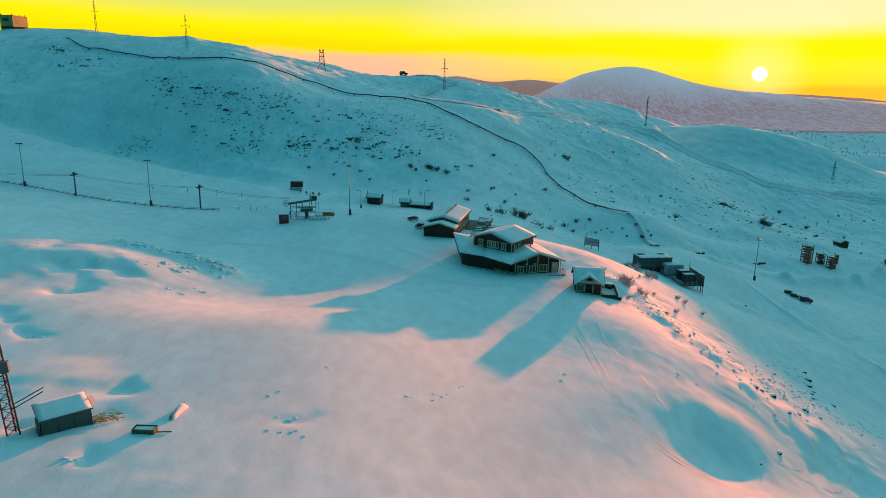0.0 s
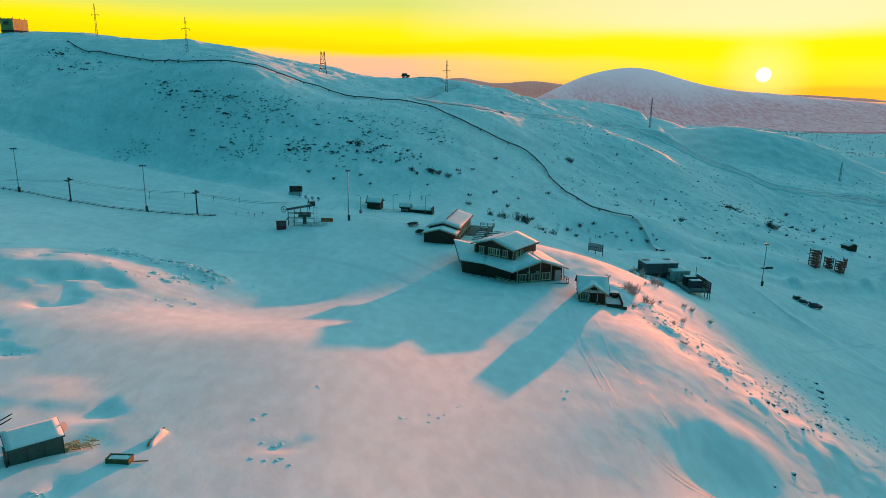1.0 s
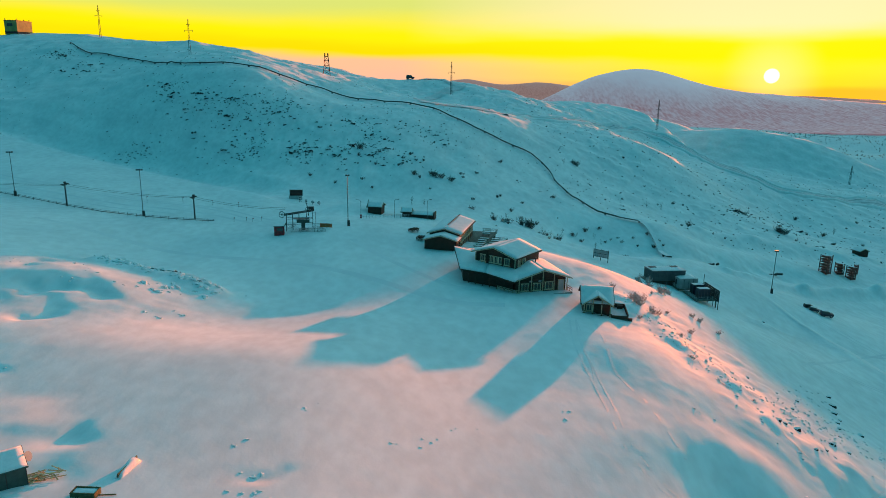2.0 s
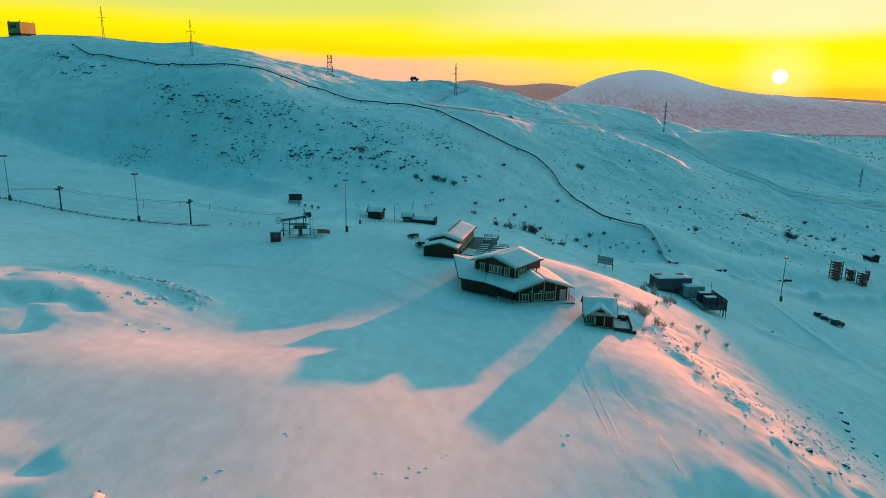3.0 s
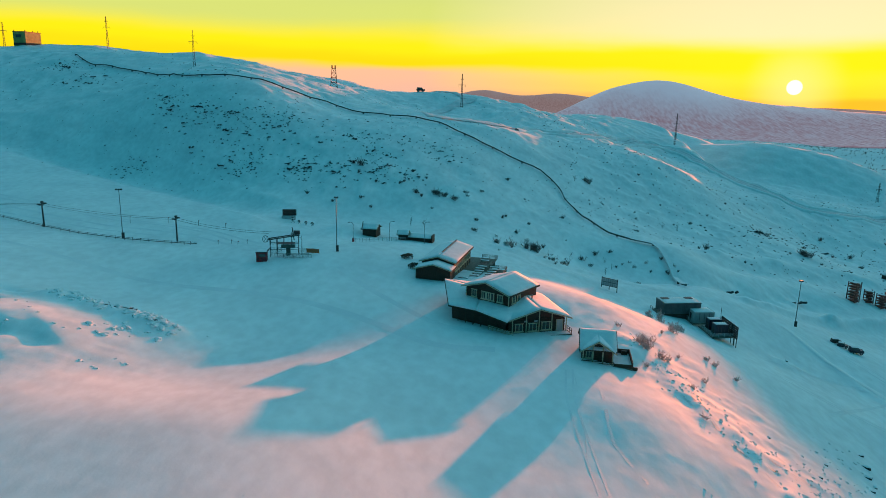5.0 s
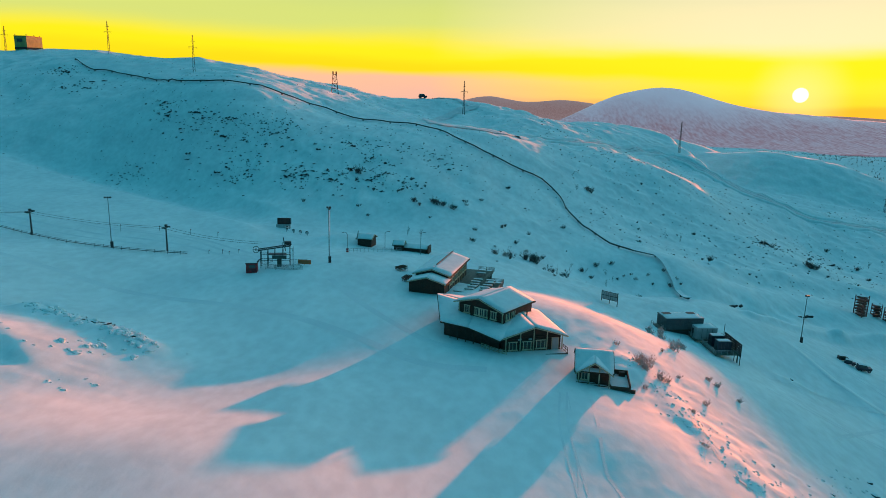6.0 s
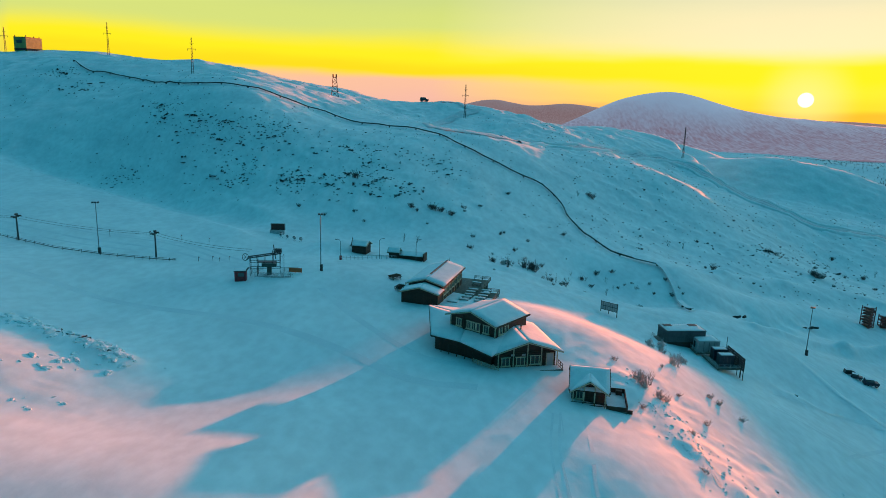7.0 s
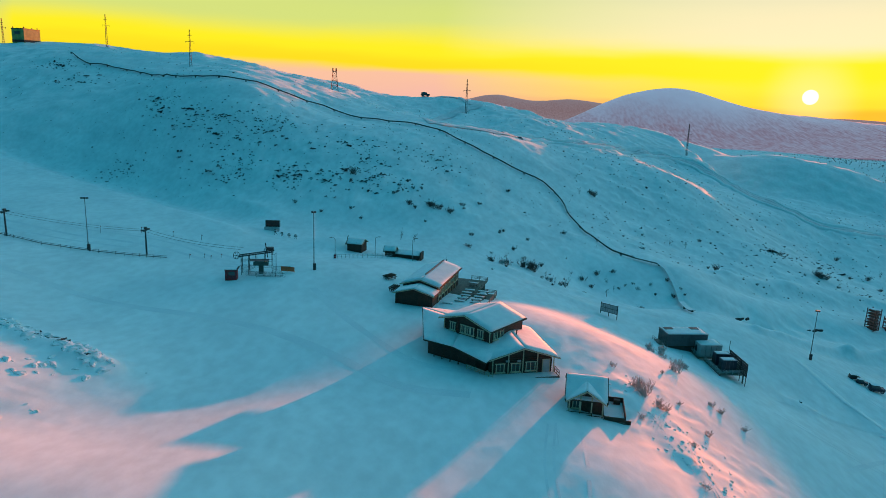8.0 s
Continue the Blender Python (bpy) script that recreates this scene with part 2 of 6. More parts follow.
def soft_plate(bm, corners, thick, sag=0.0, n=6):
    """A four-cornered snow blanket with a rounded, uneven rim: thick in the middle, thin at the edge."""
    a, b, c, d = (Vector(v) for v in corners)
    rows = []
    for i in range(n + 1):
        row = []
        for j in range(n + 1):
            u, v = i / n, j / n
            p = a.lerp(b, u).lerp(d.lerp(c, u), v)
            e = min(u, 1 - u, v, 1 - v) * n
            k = 0.45 if e == 0 else (0.9 if e == 1 else 1.0)
            p = p + Vector((0, 0, thick * k * (1 + 0.18 * noise.noise(p * 0.9)) - sag * (1 - k)))
            row.append(bm.verts.new(p))
        rows.append(row)
    for i in range(n):
        for j in range(n):
            bm.faces.new((rows[i][j], rows[i + 1][j], rows[i + 1][j + 1], rows[i][j + 1]))
    rim = [rows[i][0] for i in range(n + 1)] + [rows[n][j] for j in range(1, n + 1)] + [rows[i][n] for i in range(n - 1, -1, -1)] + [rows[0][j] for j in range(n - 1, 0, -1)]
    base = []
    for i in range(n + 1):
        base.append(a.lerp(b, i / n))
    for j in range(1, n + 1):
        base.append(b.lerp(c, j / n))
    for i in range(1, n + 1):
        base.append(c.lerp(d, i / n))
    for j in range(1, n):
        base.append(d.lerp(a, j / n))
    low = [bm.verts.new(v) for v in base]
    for i in range(len(rim)):
        j = (i + 1) % len(rim)
        bm.faces.new((rim[i], rim[j], low[j], low[i]))
    bm.faces.new(low)
    return bm


def B():
    return bmesh.new()

# Soft landforms: x, y, radius, height of each swell, in metres, broad ones first.
MASSIF = [
    (-390, 440, 420, 98.96), (30, 770, 180, 46.96), (-240, -220, 120, 34.02), (600, 440, 120, -12.66),
    (-480, -220, 120, 12.92), (360, 740, 120, 12.52), (-600, 320, 120, -13.54), (-420, 800, 120, 10.56),
    (200, 200, 80, -23.04), (0, 720, 80, -38.63), (0, -280, 80, 26.63), (-96, 244, 56, -17.89),
    (-264, 272, 56, -15.25), (-68, 356, 56, 21.99), (296, 328, 56, -15.32), (-236, 496, 56, 19.64),
    (-180, 20, 56, 14.68), (268, 20, 56, -8.43), (-376, 188, 56, -11.91), (-376, 524, 56, 15.16),
    (-12, -92, 56, 27.39), (380, 188, 56, -12.2),
]
HILLSIDE = [
    (-404, 300, 56, -14.32), (-264, 608, 56, 6.91), (-20, 40, 40, 10.85), (140, 60, 40, -8.15),
    (280, 500, 40, 20.61), (60, 440, 40, 14.7), (-140, 440, 40, 16.81), (-300, 40, 40, 4.12),
    (30, 230, 28, -3.01), (-152, 300, 28, -14.44), (-110, 90, 28, 5.59), (30, 342, 28, 10.3),
    (212, 188, 28, 7.2), (184, 328, 28, -9.17), (-180, 202, 28, -3.23), (-306, 342, 28, -3.23),
    (100, 286, 28, -4.29), (100, 370, 28, 9.54), (2, 482, 28, 10.97), (-166, 132, 28, 5.46),
    (-110, 356, 28, 4.58), (-12, 300, 28, 5.91),
]
SHOULDERS = [
    (30, 34, 28, 6.22), (-68, 468, 28, 9.18), (114, 496, 28, 9.78), (212, 524, 28, 9.66),
    (310, 552, 28, 8.74), (-222, 342, 28, -5.26), (-208, 412, 28, 6.89), (-96, 286, 28, -16.43),
    (310, 454, 28, 7.18), (-138, 524, 28, 7.89), (-124, 244, 28, 15.94), (86, 34, 28, -3.22),
    (-96, 34, 28, 5.11), (44, 510, 28, 7.9), (-82, 314, 28, 14.84), (-306, 440, 28, 5.94),
    (-222, 90, 28, 3.21), (-124, 132, 28, 4.47), (198, 244, 28, 2.34), (184, 482, 28, 4.24),
    (-68, 524, 28, 5.47), (-54, 342, 28, -11.51),
]
SPURS = [
    (-152, 216, 28, -9.67), (198, 34, 28, -3.44), (142, 314, 28, 1.92), (-12, 426, 28, -2.58),
    (310, 90, 28, -2.52), (-250, 188, 28, -2.63), (44, 286, 28, -2.07), (128, 552, 28, 5.02),
    (-12, 552, 28, 3.32), (-180, 552, 28, 2.48), (30, 120, 20, 6.05), (90, 120, 20, -4.84),
    (20, 70, 14, 3.73), (20, 160, 14, 2.88), (-60, 150, 14, -2.32), (-30, 240, 14, -2.47),
    (60, 230, 14, -3.16), (90, 160, 14, -3.24), (80, 70, 14, -0.61), (-60, 180, 14, -0.52),
    (-20, 210, 14, -0.7), (50, 190, 14, -0.48),
]
KNOLLS = [
    (80, 240, 14, 2.75), (40, 150, 14, 3.75), (30, 90, 14, 4.11), (-10, 100, 14, 2.52),
    (50, 70, 14, -2.34), (-50, 90, 14, 2.19), (-70, 110, 14, 2.47), (120, 210, 14, -1.56),
    (-70, 220, 14, 4.11), (-20, 180, 14, 2.01), (80, 140, 14, 1.44), (80, 200, 14, 1.05),
    (-10, 140, 14, 1.5), (20, 190, 14, 0.49), (-10, 240, 14, -2.01), (50, 220, 14, -3.55),
    (50, 170, 14, -1.39), (120, 140, 14, -0.88), (100, 90, 14, -1.01), (-20, 80, 14, 0.82),
]

# Small forms: ploughed mounds, hollows (x, y, radius, height), and banks along a line (from, to, width, height).
# The (122, 355) swell is added to keep low sun off the barn.
DRIFTS = [(21, 42, 16, -2.6), (47, 84, 8, 1.3), (54, 88, 7, 0.8), (42, 72, 6, 0.6), (31, 68, 4.0, -1.3), (26, 64, 5.0, -1.2), (20, 57, 6.0, -0.7), (37, 76, 4.0, 0.6), (-20, 112, 14, -0.5), (-15, 78, 14, 0.9), (-62, 112, 9, 2.0), (-50, 107, 7, 1.4), (-67, 114.3, 1.8, -0.9), (-58.5, 104, 2.0, -1.1), (-55.5, 103, 1.6, -0.7), (-52, 102, 1.8, -0.7), (-54.2, 93.1, 1.5, -0.8), (-73, 130, 2.0, -0.8), (-66, 138, 1.6, -0.6), (-56.3, 81.3, 1.0, -0.35), (-53.1, 79.5, 1.0, -0.35), (-50.7, 73.8, 1.0, -0.35), (-52.3, 75.3, 0.8, -0.3), (-33.4, 59.4, 1.1, -0.45), (-31.1, 53.2, 1.5, -0.3), (-42, 60, 3.5, 0.5), (-31.5, 45.8, 0.8, -0.35), (-37.5, 51, 0.8, -0.3), (-34.5, 51, 0.8, -0.3), (-16.4, 55.6, 0.9, -0.25), (122, 355, 14, 2.6), (31, 100, 9, 1.2), (180, 575, 50, 8.0), (120, 610, 60, 3.0), (165, 545, 30, 3.5), (9, 72, 10, -0.5), (-43, 116, 9, 0.9), (30, 82, 18, -1.0), (-26, 214, 5, 1.6), (-22, 218, 4, 1.2), (83, 161, 2.6, 0.9)]
BANKS = [((66, 213), (100, 221), 5.5, -2.2), ((100, 221), (128, 231), 5.5, -2.2), ((80, 241.5), (106, 259), 3.5, 1.1), ((106, 259), (131, 268), 3.5, 1.2), ((131, 268), (172, 274), 3.5, 1.3), ((96, 245), (160, 262), 4.0, -0.8),
         ((-62, 127), (-40, 117.5), 2.2, 1.6), ((96, 184), (99, 169), 0.9, 0.2), ((99, 169), (105, 137), 0.9, 0.3), ((105, 137), (112, 100), 0.9, 0.3), ((92, 203), (124, 214), 1.8, 1.5), ((124, 214), (160, 230), 2.0, 2.2), ((160, 230), (178, 243), 2.0, 2.4), ((178, 243), (186, 258), 2.0, 2.0),
         ((34, 196), (60, 192), 2.0, 0.5), ((20, 213), (46, 211), 2.0, 0.7), ((46, 211), (70, 208), 2.0, 0.6), ((36, 128), (46, 100), 2.6, 0.5), ((46, 100), (44, 84), 3.0, 0.5)]


def lattice(ix, iy, seed):
    h = (ix * 374761393 + iy * 668265263 + seed * 974634777) & 0xFFFFFFFF
    h = ((h ^ (h >> 13)) * 1274126177) & 0xFFFFFFFF
    return ((h ^ (h >> 16)) & 0xFFFF) / 32767.5 - 1.0


def wave(x, y, size, seed):
    """Smooth value noise, -1 to 1, with bumps about size metres across."""
    x, y = x / size, y / size
    ix, iy = np.floor(x).astype(np.int64), np.floor(y).astype(np.int64)
    u, v = x - ix, y - iy
    u, v = u * u * u * (u * (6 * u - 15) + 10), v * v * v * (v * (6 * v - 15) + 10)
    a, b = lattice(ix, iy, seed), lattice(ix + 1, iy, seed)
    c, d = lattice(ix, iy + 1, seed), lattice(ix + 1, iy + 1, seed)
    return (a * (1 - u) + b * u) * (1 - v) + (c * (1 - u) + d * u) * v


def spot(x, y, cx, cy, rx, ry, turn=0.0):
    """1 inside a soft ellipse, 0 outside it."""
    c, s = math.cos(radians(turn)), math.sin(radians(turn))
    dx, dy = x - cx, y - cy
    return np.exp(-(((dx * c + dy * s) / rx) ** 2 + ((-dx * s + dy * c) / ry) ** 2) ** 1.5)


def broad(x, y):
    z = np.full_like(x, -50.0)
    for cx, cy, r, h in MASSIF + HILLSIDE + SHOULDERS + SPURS + KNOLLS:
        z += h * np.exp(-((x - cx) ** 2 + (y - cy) ** 2) / (2.0 * r * r))
    u, v = x + 1.3 * wave(x, y, 3.3, 41) + 2.0 * wave(x, y, 9, 43), y + 1.3 * wave(x, y, 3.3, 42) + 2.0 * wave(x, y, 9, 44)
    for cx, cy, r, h in DRIFTS:
        a, b = (u, v) if r < 4 else (x, y)
        z += h * np.exp(-((a - cx) ** 2 + (b - cy) ** 2) / (2.0 * r * r))
    for (x0, y0), (x1, y1), w, h in BANKS:
        dx, dy = x1 - x0, y1 - y0
        k = np.clip(((x - x0) * dx + (y - y0) * dy) / (dx * dx + dy * dy), 0, 1)
        d2 = (x - x0 - k * dx) ** 2 + (y - y0 - k * dy) ** 2
        z += h * np.exp(-d2 / (2 * w * w)) * (1 + 0.25 * wave(x, y, 5.0, 8))
    return z


def ease(v):
    v = np.clip(v, 0, 1)
    return v * v * (3 - 2 * v)


def piste_brow(x):
    """The brow of the ski slope before it falls into the gully under the hillside: its y and its height."""
    k = np.clip((x + 100) / 50, -2.4, 1.2)
    return 256.2 - 33.6 * k - 6.7 * k * k, 5.6 - 3.2 * k + 2.25 * k * k


def piste(x, y, z):
    """The even ski slope up to its brow, then the gully behind."""
    brow, top = piste_brow(x)
    foot = 200 - 0.1 * (x + 100)
    low = broad(x, foot)
    s = np.clip((y - foot) / (brow - foot), 0, 1)
    slope = low + (top - low) * s + 0.8 * np.sin(np.pi * s) * np.clip((-x - 60) / 60, 0, 1)
    v = (y - brow) / 45
    gully = top + (z - top) * ease((v - 0.2) / 0.8) - 3.2 * np.sin(np.pi * np.clip(v / 0.7, 0, 1))
    w = ease((-x - 44) / 18) * ease((x + 260) / 30) * ease((y - foot) / 12) * ease((1 - v) / 0.2)
    return z + w * (np.where(y < brow, slope, gully) - z), w * (y < brow + 6)


def beyond_road(x, y, z):
    """The flat past the fell road and the low dome on it."""
    edge = np.interp(x, (160, 175, 187, 205, 240, 300, 420), (480, 440, 407, 392, 393, 402, 412))
    base = broad(x, edge) + 0.015 * (y - edge)
    c, s = 0.86, -0.51
    p, q = (x - 272) * c + (y - 548) * s, -(x - 272) * s + (y - 548) * c
    dome = 29 * np.exp(-np.abs((p / np.where(p > 0, 88, 62)) ** 2 + (q / 50) ** 2) ** 1.25)
    fall = -26 * ease((y - 640) / 160) * ease((x - 260) / 80) + 25 * np.exp(-((x - 218) / 75) ** 2 - ((y - 645) / 55) ** 2)
    w = ease((y - edge - 3) / 22) * ease((x - 168) / 26) * ease((700 - x) / 150) * ease((900 - y) / 150)
    return z + w * (base + dome + fall - z)


def land(x, y):
    """The height of the snow."""
    x, y = np.atleast_1d(np.asarray(x, float)), np.atleast_1d(np.asarray(y, float))
    z, even = broad(x, y), np.zeros_like(x)
    m = (x > -262) & (x < -43) & (y > 190) & (y < 345)
    if m.any():
        z[m], even[m] = piste(x[m], y[m], z[m])
    m = (x > 167) & (x < 700) & (y > 388) & (y < 900)
    if m.any():
        z[m] = beyond_road(x[m], y[m], z[m])
    # the near slope swells up beyond the flat before the lodge
    z = z + (1.3 * ease((101 - y) / 22) + 0.022 * np.clip(80 - y, 0, 45)) * ease((20 - x) / 48) - 0.022 * np.clip(104 - y, 0, 45) * ease((x + 4) / 48) * ease((75 - x) / 25)
    groomed = np.clip(spot(x, y, -12, 135, 62, 45, -10) + spot(x, y, -70, 178, 60, 22, -6) + spot(x, y, 105, 175, 40, 50) + spot(x, y, -14, 72, 52, 30), 0, 1)
    far = np.clip((np.hypot(x - 20, y - 130) - 120) / 300, 0, 1)
    rough = (1 - 0.85 * groomed) * (1 - 0.9 * even)
    z = z + np.clip((np.hypot(x, y - 200) - 500) / 500, 0, 1) * (9 * wave(x, y, 330, 11) + 4 * wave(x, y, 130, 12))
    rubble = spot(x, y, -52, 112, 24, 20) + 0.8 * spot(x, y, 52, 105, 14, 42, 15)
    z = z + rough * (0.16 + 1.3 * far) * wave(x, y, 19, 1) * 0.6
    z = z + rough * (0.06 + 0.5 * far) * wave(x, y, 6.3, 2)
    # wind ridges lie along the prevailing wind
    u, v = 0.55 * x + 0.83 * y, -0.83 * x + 0.55 * y
    z = z + (0.2 + 0.8 * rough) * (0.03 + 0.12 * far) * wave(u * 0.3, v, 1.9, 3)
    z = z + rough * 0.035 * wave(x, y, 1.5, 4) + rubble * (0.13 * wave(x, y, 3.1, 5) + 0.10 * np.abs(wave(x, y, 1.4, 6)))
    # wind-scoured crust along the crest of the bank
    bank = spot(x, y, 50, 98, 13, 46, 20)
    p, q = 0.34 * x + 0.94 * y, -0.94 * x + 0.34 * y
    z = z + bank * (0.32 * wave(p * 0.35, q, 2.2, 31) + 0.26 * np.maximum(wave(p, q, 1.7, 32), 0.1))
    z = z + spot(x, y, 36, 72, 17, 24) * (0.05 * wave(p * 0.4, q, 1.8, 36) + 0.06 * np.maximum(wave(p, q, 1.6, 37), 0.2)) + spot(x, y, 26, 90, 26, 30) * 0.028 * (1 - 2 * np.abs(wave(p * 0.5, q, 2.1, 46)))
    # hummocks and tussocks under the hillside snow
    hill = np.clip((y - 225) / 40, 0, 1) * np.clip((640 - y) / 150, 0, 1) * (1 - even)
    z = z + hill * (0.52 * wave(x, y, 9.0, 33) + 0.7 * np.maximum(wave(x, y, 4.2, 34), 0.0) * (0.6 + 0.4 * wave(x, y, 31, 35)))
    # sastrugi and humps on the open plateau above the pipe
    flat = np.clip(spot(x, y, 130, 440, 130, 70, -8) + spot(x, y, -40, 415, 150, 38, -14) + 0.7 * spot(x, y, 250, 430, 90, 50), 0, 1)
    z = z + flat * (0.55 * (1 - 2 * np.abs(wave(u * 0.4, v, 8.0, 51))) + 0.8 * np.maximum(wave(x, y, 11, 52), 0) + 0.3 * wave(u * 0.5, v, 3.6, 53))
    # sharp wind-cut crests
    cut = np.clip(hill + bank + 0.5 * spot(x, y, 120, 190, 60, 60), 0, 1)
    z = z + cut * 0.28 * (1 - 2 * np.abs(wave(u * 0.35, v, 4.6, 38))) * np.clip(0.4 + wave(x, y, 24, 39), 0, 1)
    return z


def steps(bands):
    """Grid lines from bands of (start, end, step); beyond the ends the step grows."""
    out = []
    for a, b, s in bands:
        out += list(np.arange(a, b, s))
    out.append(bands[-1][1])
    lo, hi, s0, s1 = out[0], out[-1], bands[0][2], bands[-1][2]
    tail = []
    while lo > -2600:
        s0 = min(s0 * 1.13, 90)
        lo -= s0
        tail.insert(0, lo)
    head = []
    while hi < 4600:
        s1 = min(s1 * 1.10, 60)
        hi += s1
        head.append(hi)
    return np.array(tail + out + head)


def sheet(name, xs, ys, mat):
    gx, gy = np.meshgrid(xs, ys)
    gz = land(gx.ravel(), gy.ravel())
    n, m = len(xs), len(ys)
    co = np.stack([gx.ravel(), gy.ravel(), gz], 1)
    i = (np.arange(m - 1)[:, None] * n + np.arange(n - 1)).ravel()
    quads = np.stack([i, i + 1, i + 1 + n, i + n], 1)
    me = bpy.data.meshes.new(name)
    me.vertices.add(len(co))
    me.vertices.foreach_set("co", co.ravel())
    me.loops.add(quads.size)
    me.loops.foreach_set("vertex_index", quads.ravel().astype(np.int32))
    me.polygons.add(len(quads))
    me.polygons.foreach_set("loop_start", (np.arange(len(quads)) * 4).astype(np.int32))
    me.polygons.foreach_set("use_smooth", np.ones(len(quads), bool))
    me.update(calc_edges=True)
    me.materials.append(mat)
    return new(name, me), (xs, ys, gz.reshape(m, n))


snow_ground, GRID = sheet("ground", steps([(-300, -75, 1.5), (-75, 90, 0.6), (90, 140, 1.0), (140, 320, 1.5)]), steps([(44, 170, 0.6), (170, 250, 1.0), (250, 380, 1.1), (380, 520, 1.8)]), SNOW)
tagged(snow_ground, "snow-covered fell ground with groomed slopes and drifts", "snow ground", kind="structure")


def ground(x, y):
    """The height of the snow sheet at one place."""
    xs, ys, gz = GRID
    i = min(max(int(np.searchsorted(xs, x)) - 1, 0), len(xs) - 2)
    j = min(max(int(np.searchsorted(ys, y)) - 1, 0), len(ys) - 2)
    u, v = (x - xs[i]) / (xs[i + 1] - xs[i]), (y - ys[j]) / (ys[j + 1] - ys[j])
    return float((gz[j, i] * (1 - u) + gz[j, i + 1] * u) * (1 - v) + (gz[j + 1, i] * (1 - u) + gz[j + 1, i + 1] * u) * v)


# ---- the far fells, beyond the plain ----
def backdrop(name, swells, x0, x1, y0, y1, step, mat, label, base=-62.0):
    xs, ys = np.arange(x0, x1 + 1, step), np.arange(y0, y1 + 1, step)
    gx, gy = np.meshgrid(xs, ys)
    x, y = gx.ravel().astype(float), gy.ravel().astype(float)
    z = np.full_like(x, base)
    for cx, cy, r, h in swells:
        z += h * np.exp(-((x - cx) ** 2 + (y - cy) ** 2) / (2.0 * r * r))
    z += 3.0 * wave(x, y, 160, 21) + 1.2 * wave(x, y, 55, 22)
    n, m = len(xs), len(ys)
    i = (np.arange(m - 1)[:, None] * n + np.arange(n - 1)).ravel()
    me = bpy.data.meshes.new(name)
    me.from_pydata(np.stack([x, y, z], 1).tolist(), [], np.stack([i, i + 1, i + 1 + n, i + n], 1).tolist())
    for p in me.polygons:
        p.use_smooth = True
    me.materials.append(mat)
    return tagged(new(name, me), label, "fell", kind="structure")


def far_material(name, snow, scrub, line, glow, power):
    """Snow above a ragged scrub line; an even emission stands in for the lit distant haze."""
    m = bpy.data.materials.new(name)
    m.use_nodes = True
    nt = m.node_tree
    N, L = nt.nodes.new, nt.links.new
    b = nt.nodes["Principled BSDF"]
    co = N("ShaderNodeTexCoord").outputs["Object"]
    sep = N("ShaderNodeSeparateXYZ")
    L(co, sep.inputs[0])
    mp = N("ShaderNodeMapping")
    mp.inputs["Scale"].default_value = (1.0, 0.22, 0.6)
    L(co, mp.inputs[0])
    facs = []
    for sc in (0.012, 0.13):
        n = N("ShaderNodeTexNoise")
        n.inputs["Scale"].default_value, n.inputs["Detail"].default_value = sc, 6.0
        L(mp.outputs[0], n.inputs[0])
        facs.append(n.outputs[0])
    k = N("ShaderNodeMath")
    k.operation = "MULTIPLY_ADD"
    L(facs[0], k.inputs[0])
    k.inputs[1].default_value = 90.0
    L(sep.outputs[2], k.inputs[2])
    r = N("ShaderNodeMapRange")
    L(k.outputs[0], r.inputs[0])
    r.inputs[1].default_value, r.inputs[2].default_value = line + 85, line + 5
    p = N("ShaderNodeMath")
    p.operation = "MULTIPLY"
    L(r.outputs[0], p.inputs[0])
    q = N("ShaderNodeMapRange")
    L(facs[1], q.inputs[0])
    q.inputs[1].default_value, q.inputs[2].default_value, q.inputs[3].default_value, q.inputs[4].default_value = 0.36, 0.64, 0.42, 0.95
    L(q.outputs[0], p.inputs[1])
    mx = N("ShaderNodeMix")
    mx.data_type = "RGBA"
    L(p.outputs[0], mx.inputs[0])
    mx.inputs[6].default_value, mx.inputs[7].default_value = (*snow, 1), (*scrub, 1)
    L(mx.outputs[2], b.inputs["Base Color"])
    b.inputs["Roughness"].default_value = 0.9
    # distance haze painted on as a uniform glow of the surface
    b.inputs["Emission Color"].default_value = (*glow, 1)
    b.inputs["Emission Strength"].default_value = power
    return m


FELL = far_material("hazed_fell_snow", (0.8, 0.8, 0.83), (0.060, 0.046, 0.052), 18, (0.42, 0.29, 0.34), 0.085)
HILLS = far_material("hazed_wooded_hills", (0.35, 0.25, 0.22), (0.10, 0.06, 0.05), 40, (0.34, 0.20, 0.17), 0.12)
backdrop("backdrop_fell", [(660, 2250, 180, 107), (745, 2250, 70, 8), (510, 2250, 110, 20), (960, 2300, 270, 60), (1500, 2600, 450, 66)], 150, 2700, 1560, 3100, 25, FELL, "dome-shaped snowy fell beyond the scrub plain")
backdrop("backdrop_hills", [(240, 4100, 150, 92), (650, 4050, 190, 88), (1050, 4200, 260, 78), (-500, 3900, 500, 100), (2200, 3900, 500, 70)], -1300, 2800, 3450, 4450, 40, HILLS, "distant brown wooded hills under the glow")

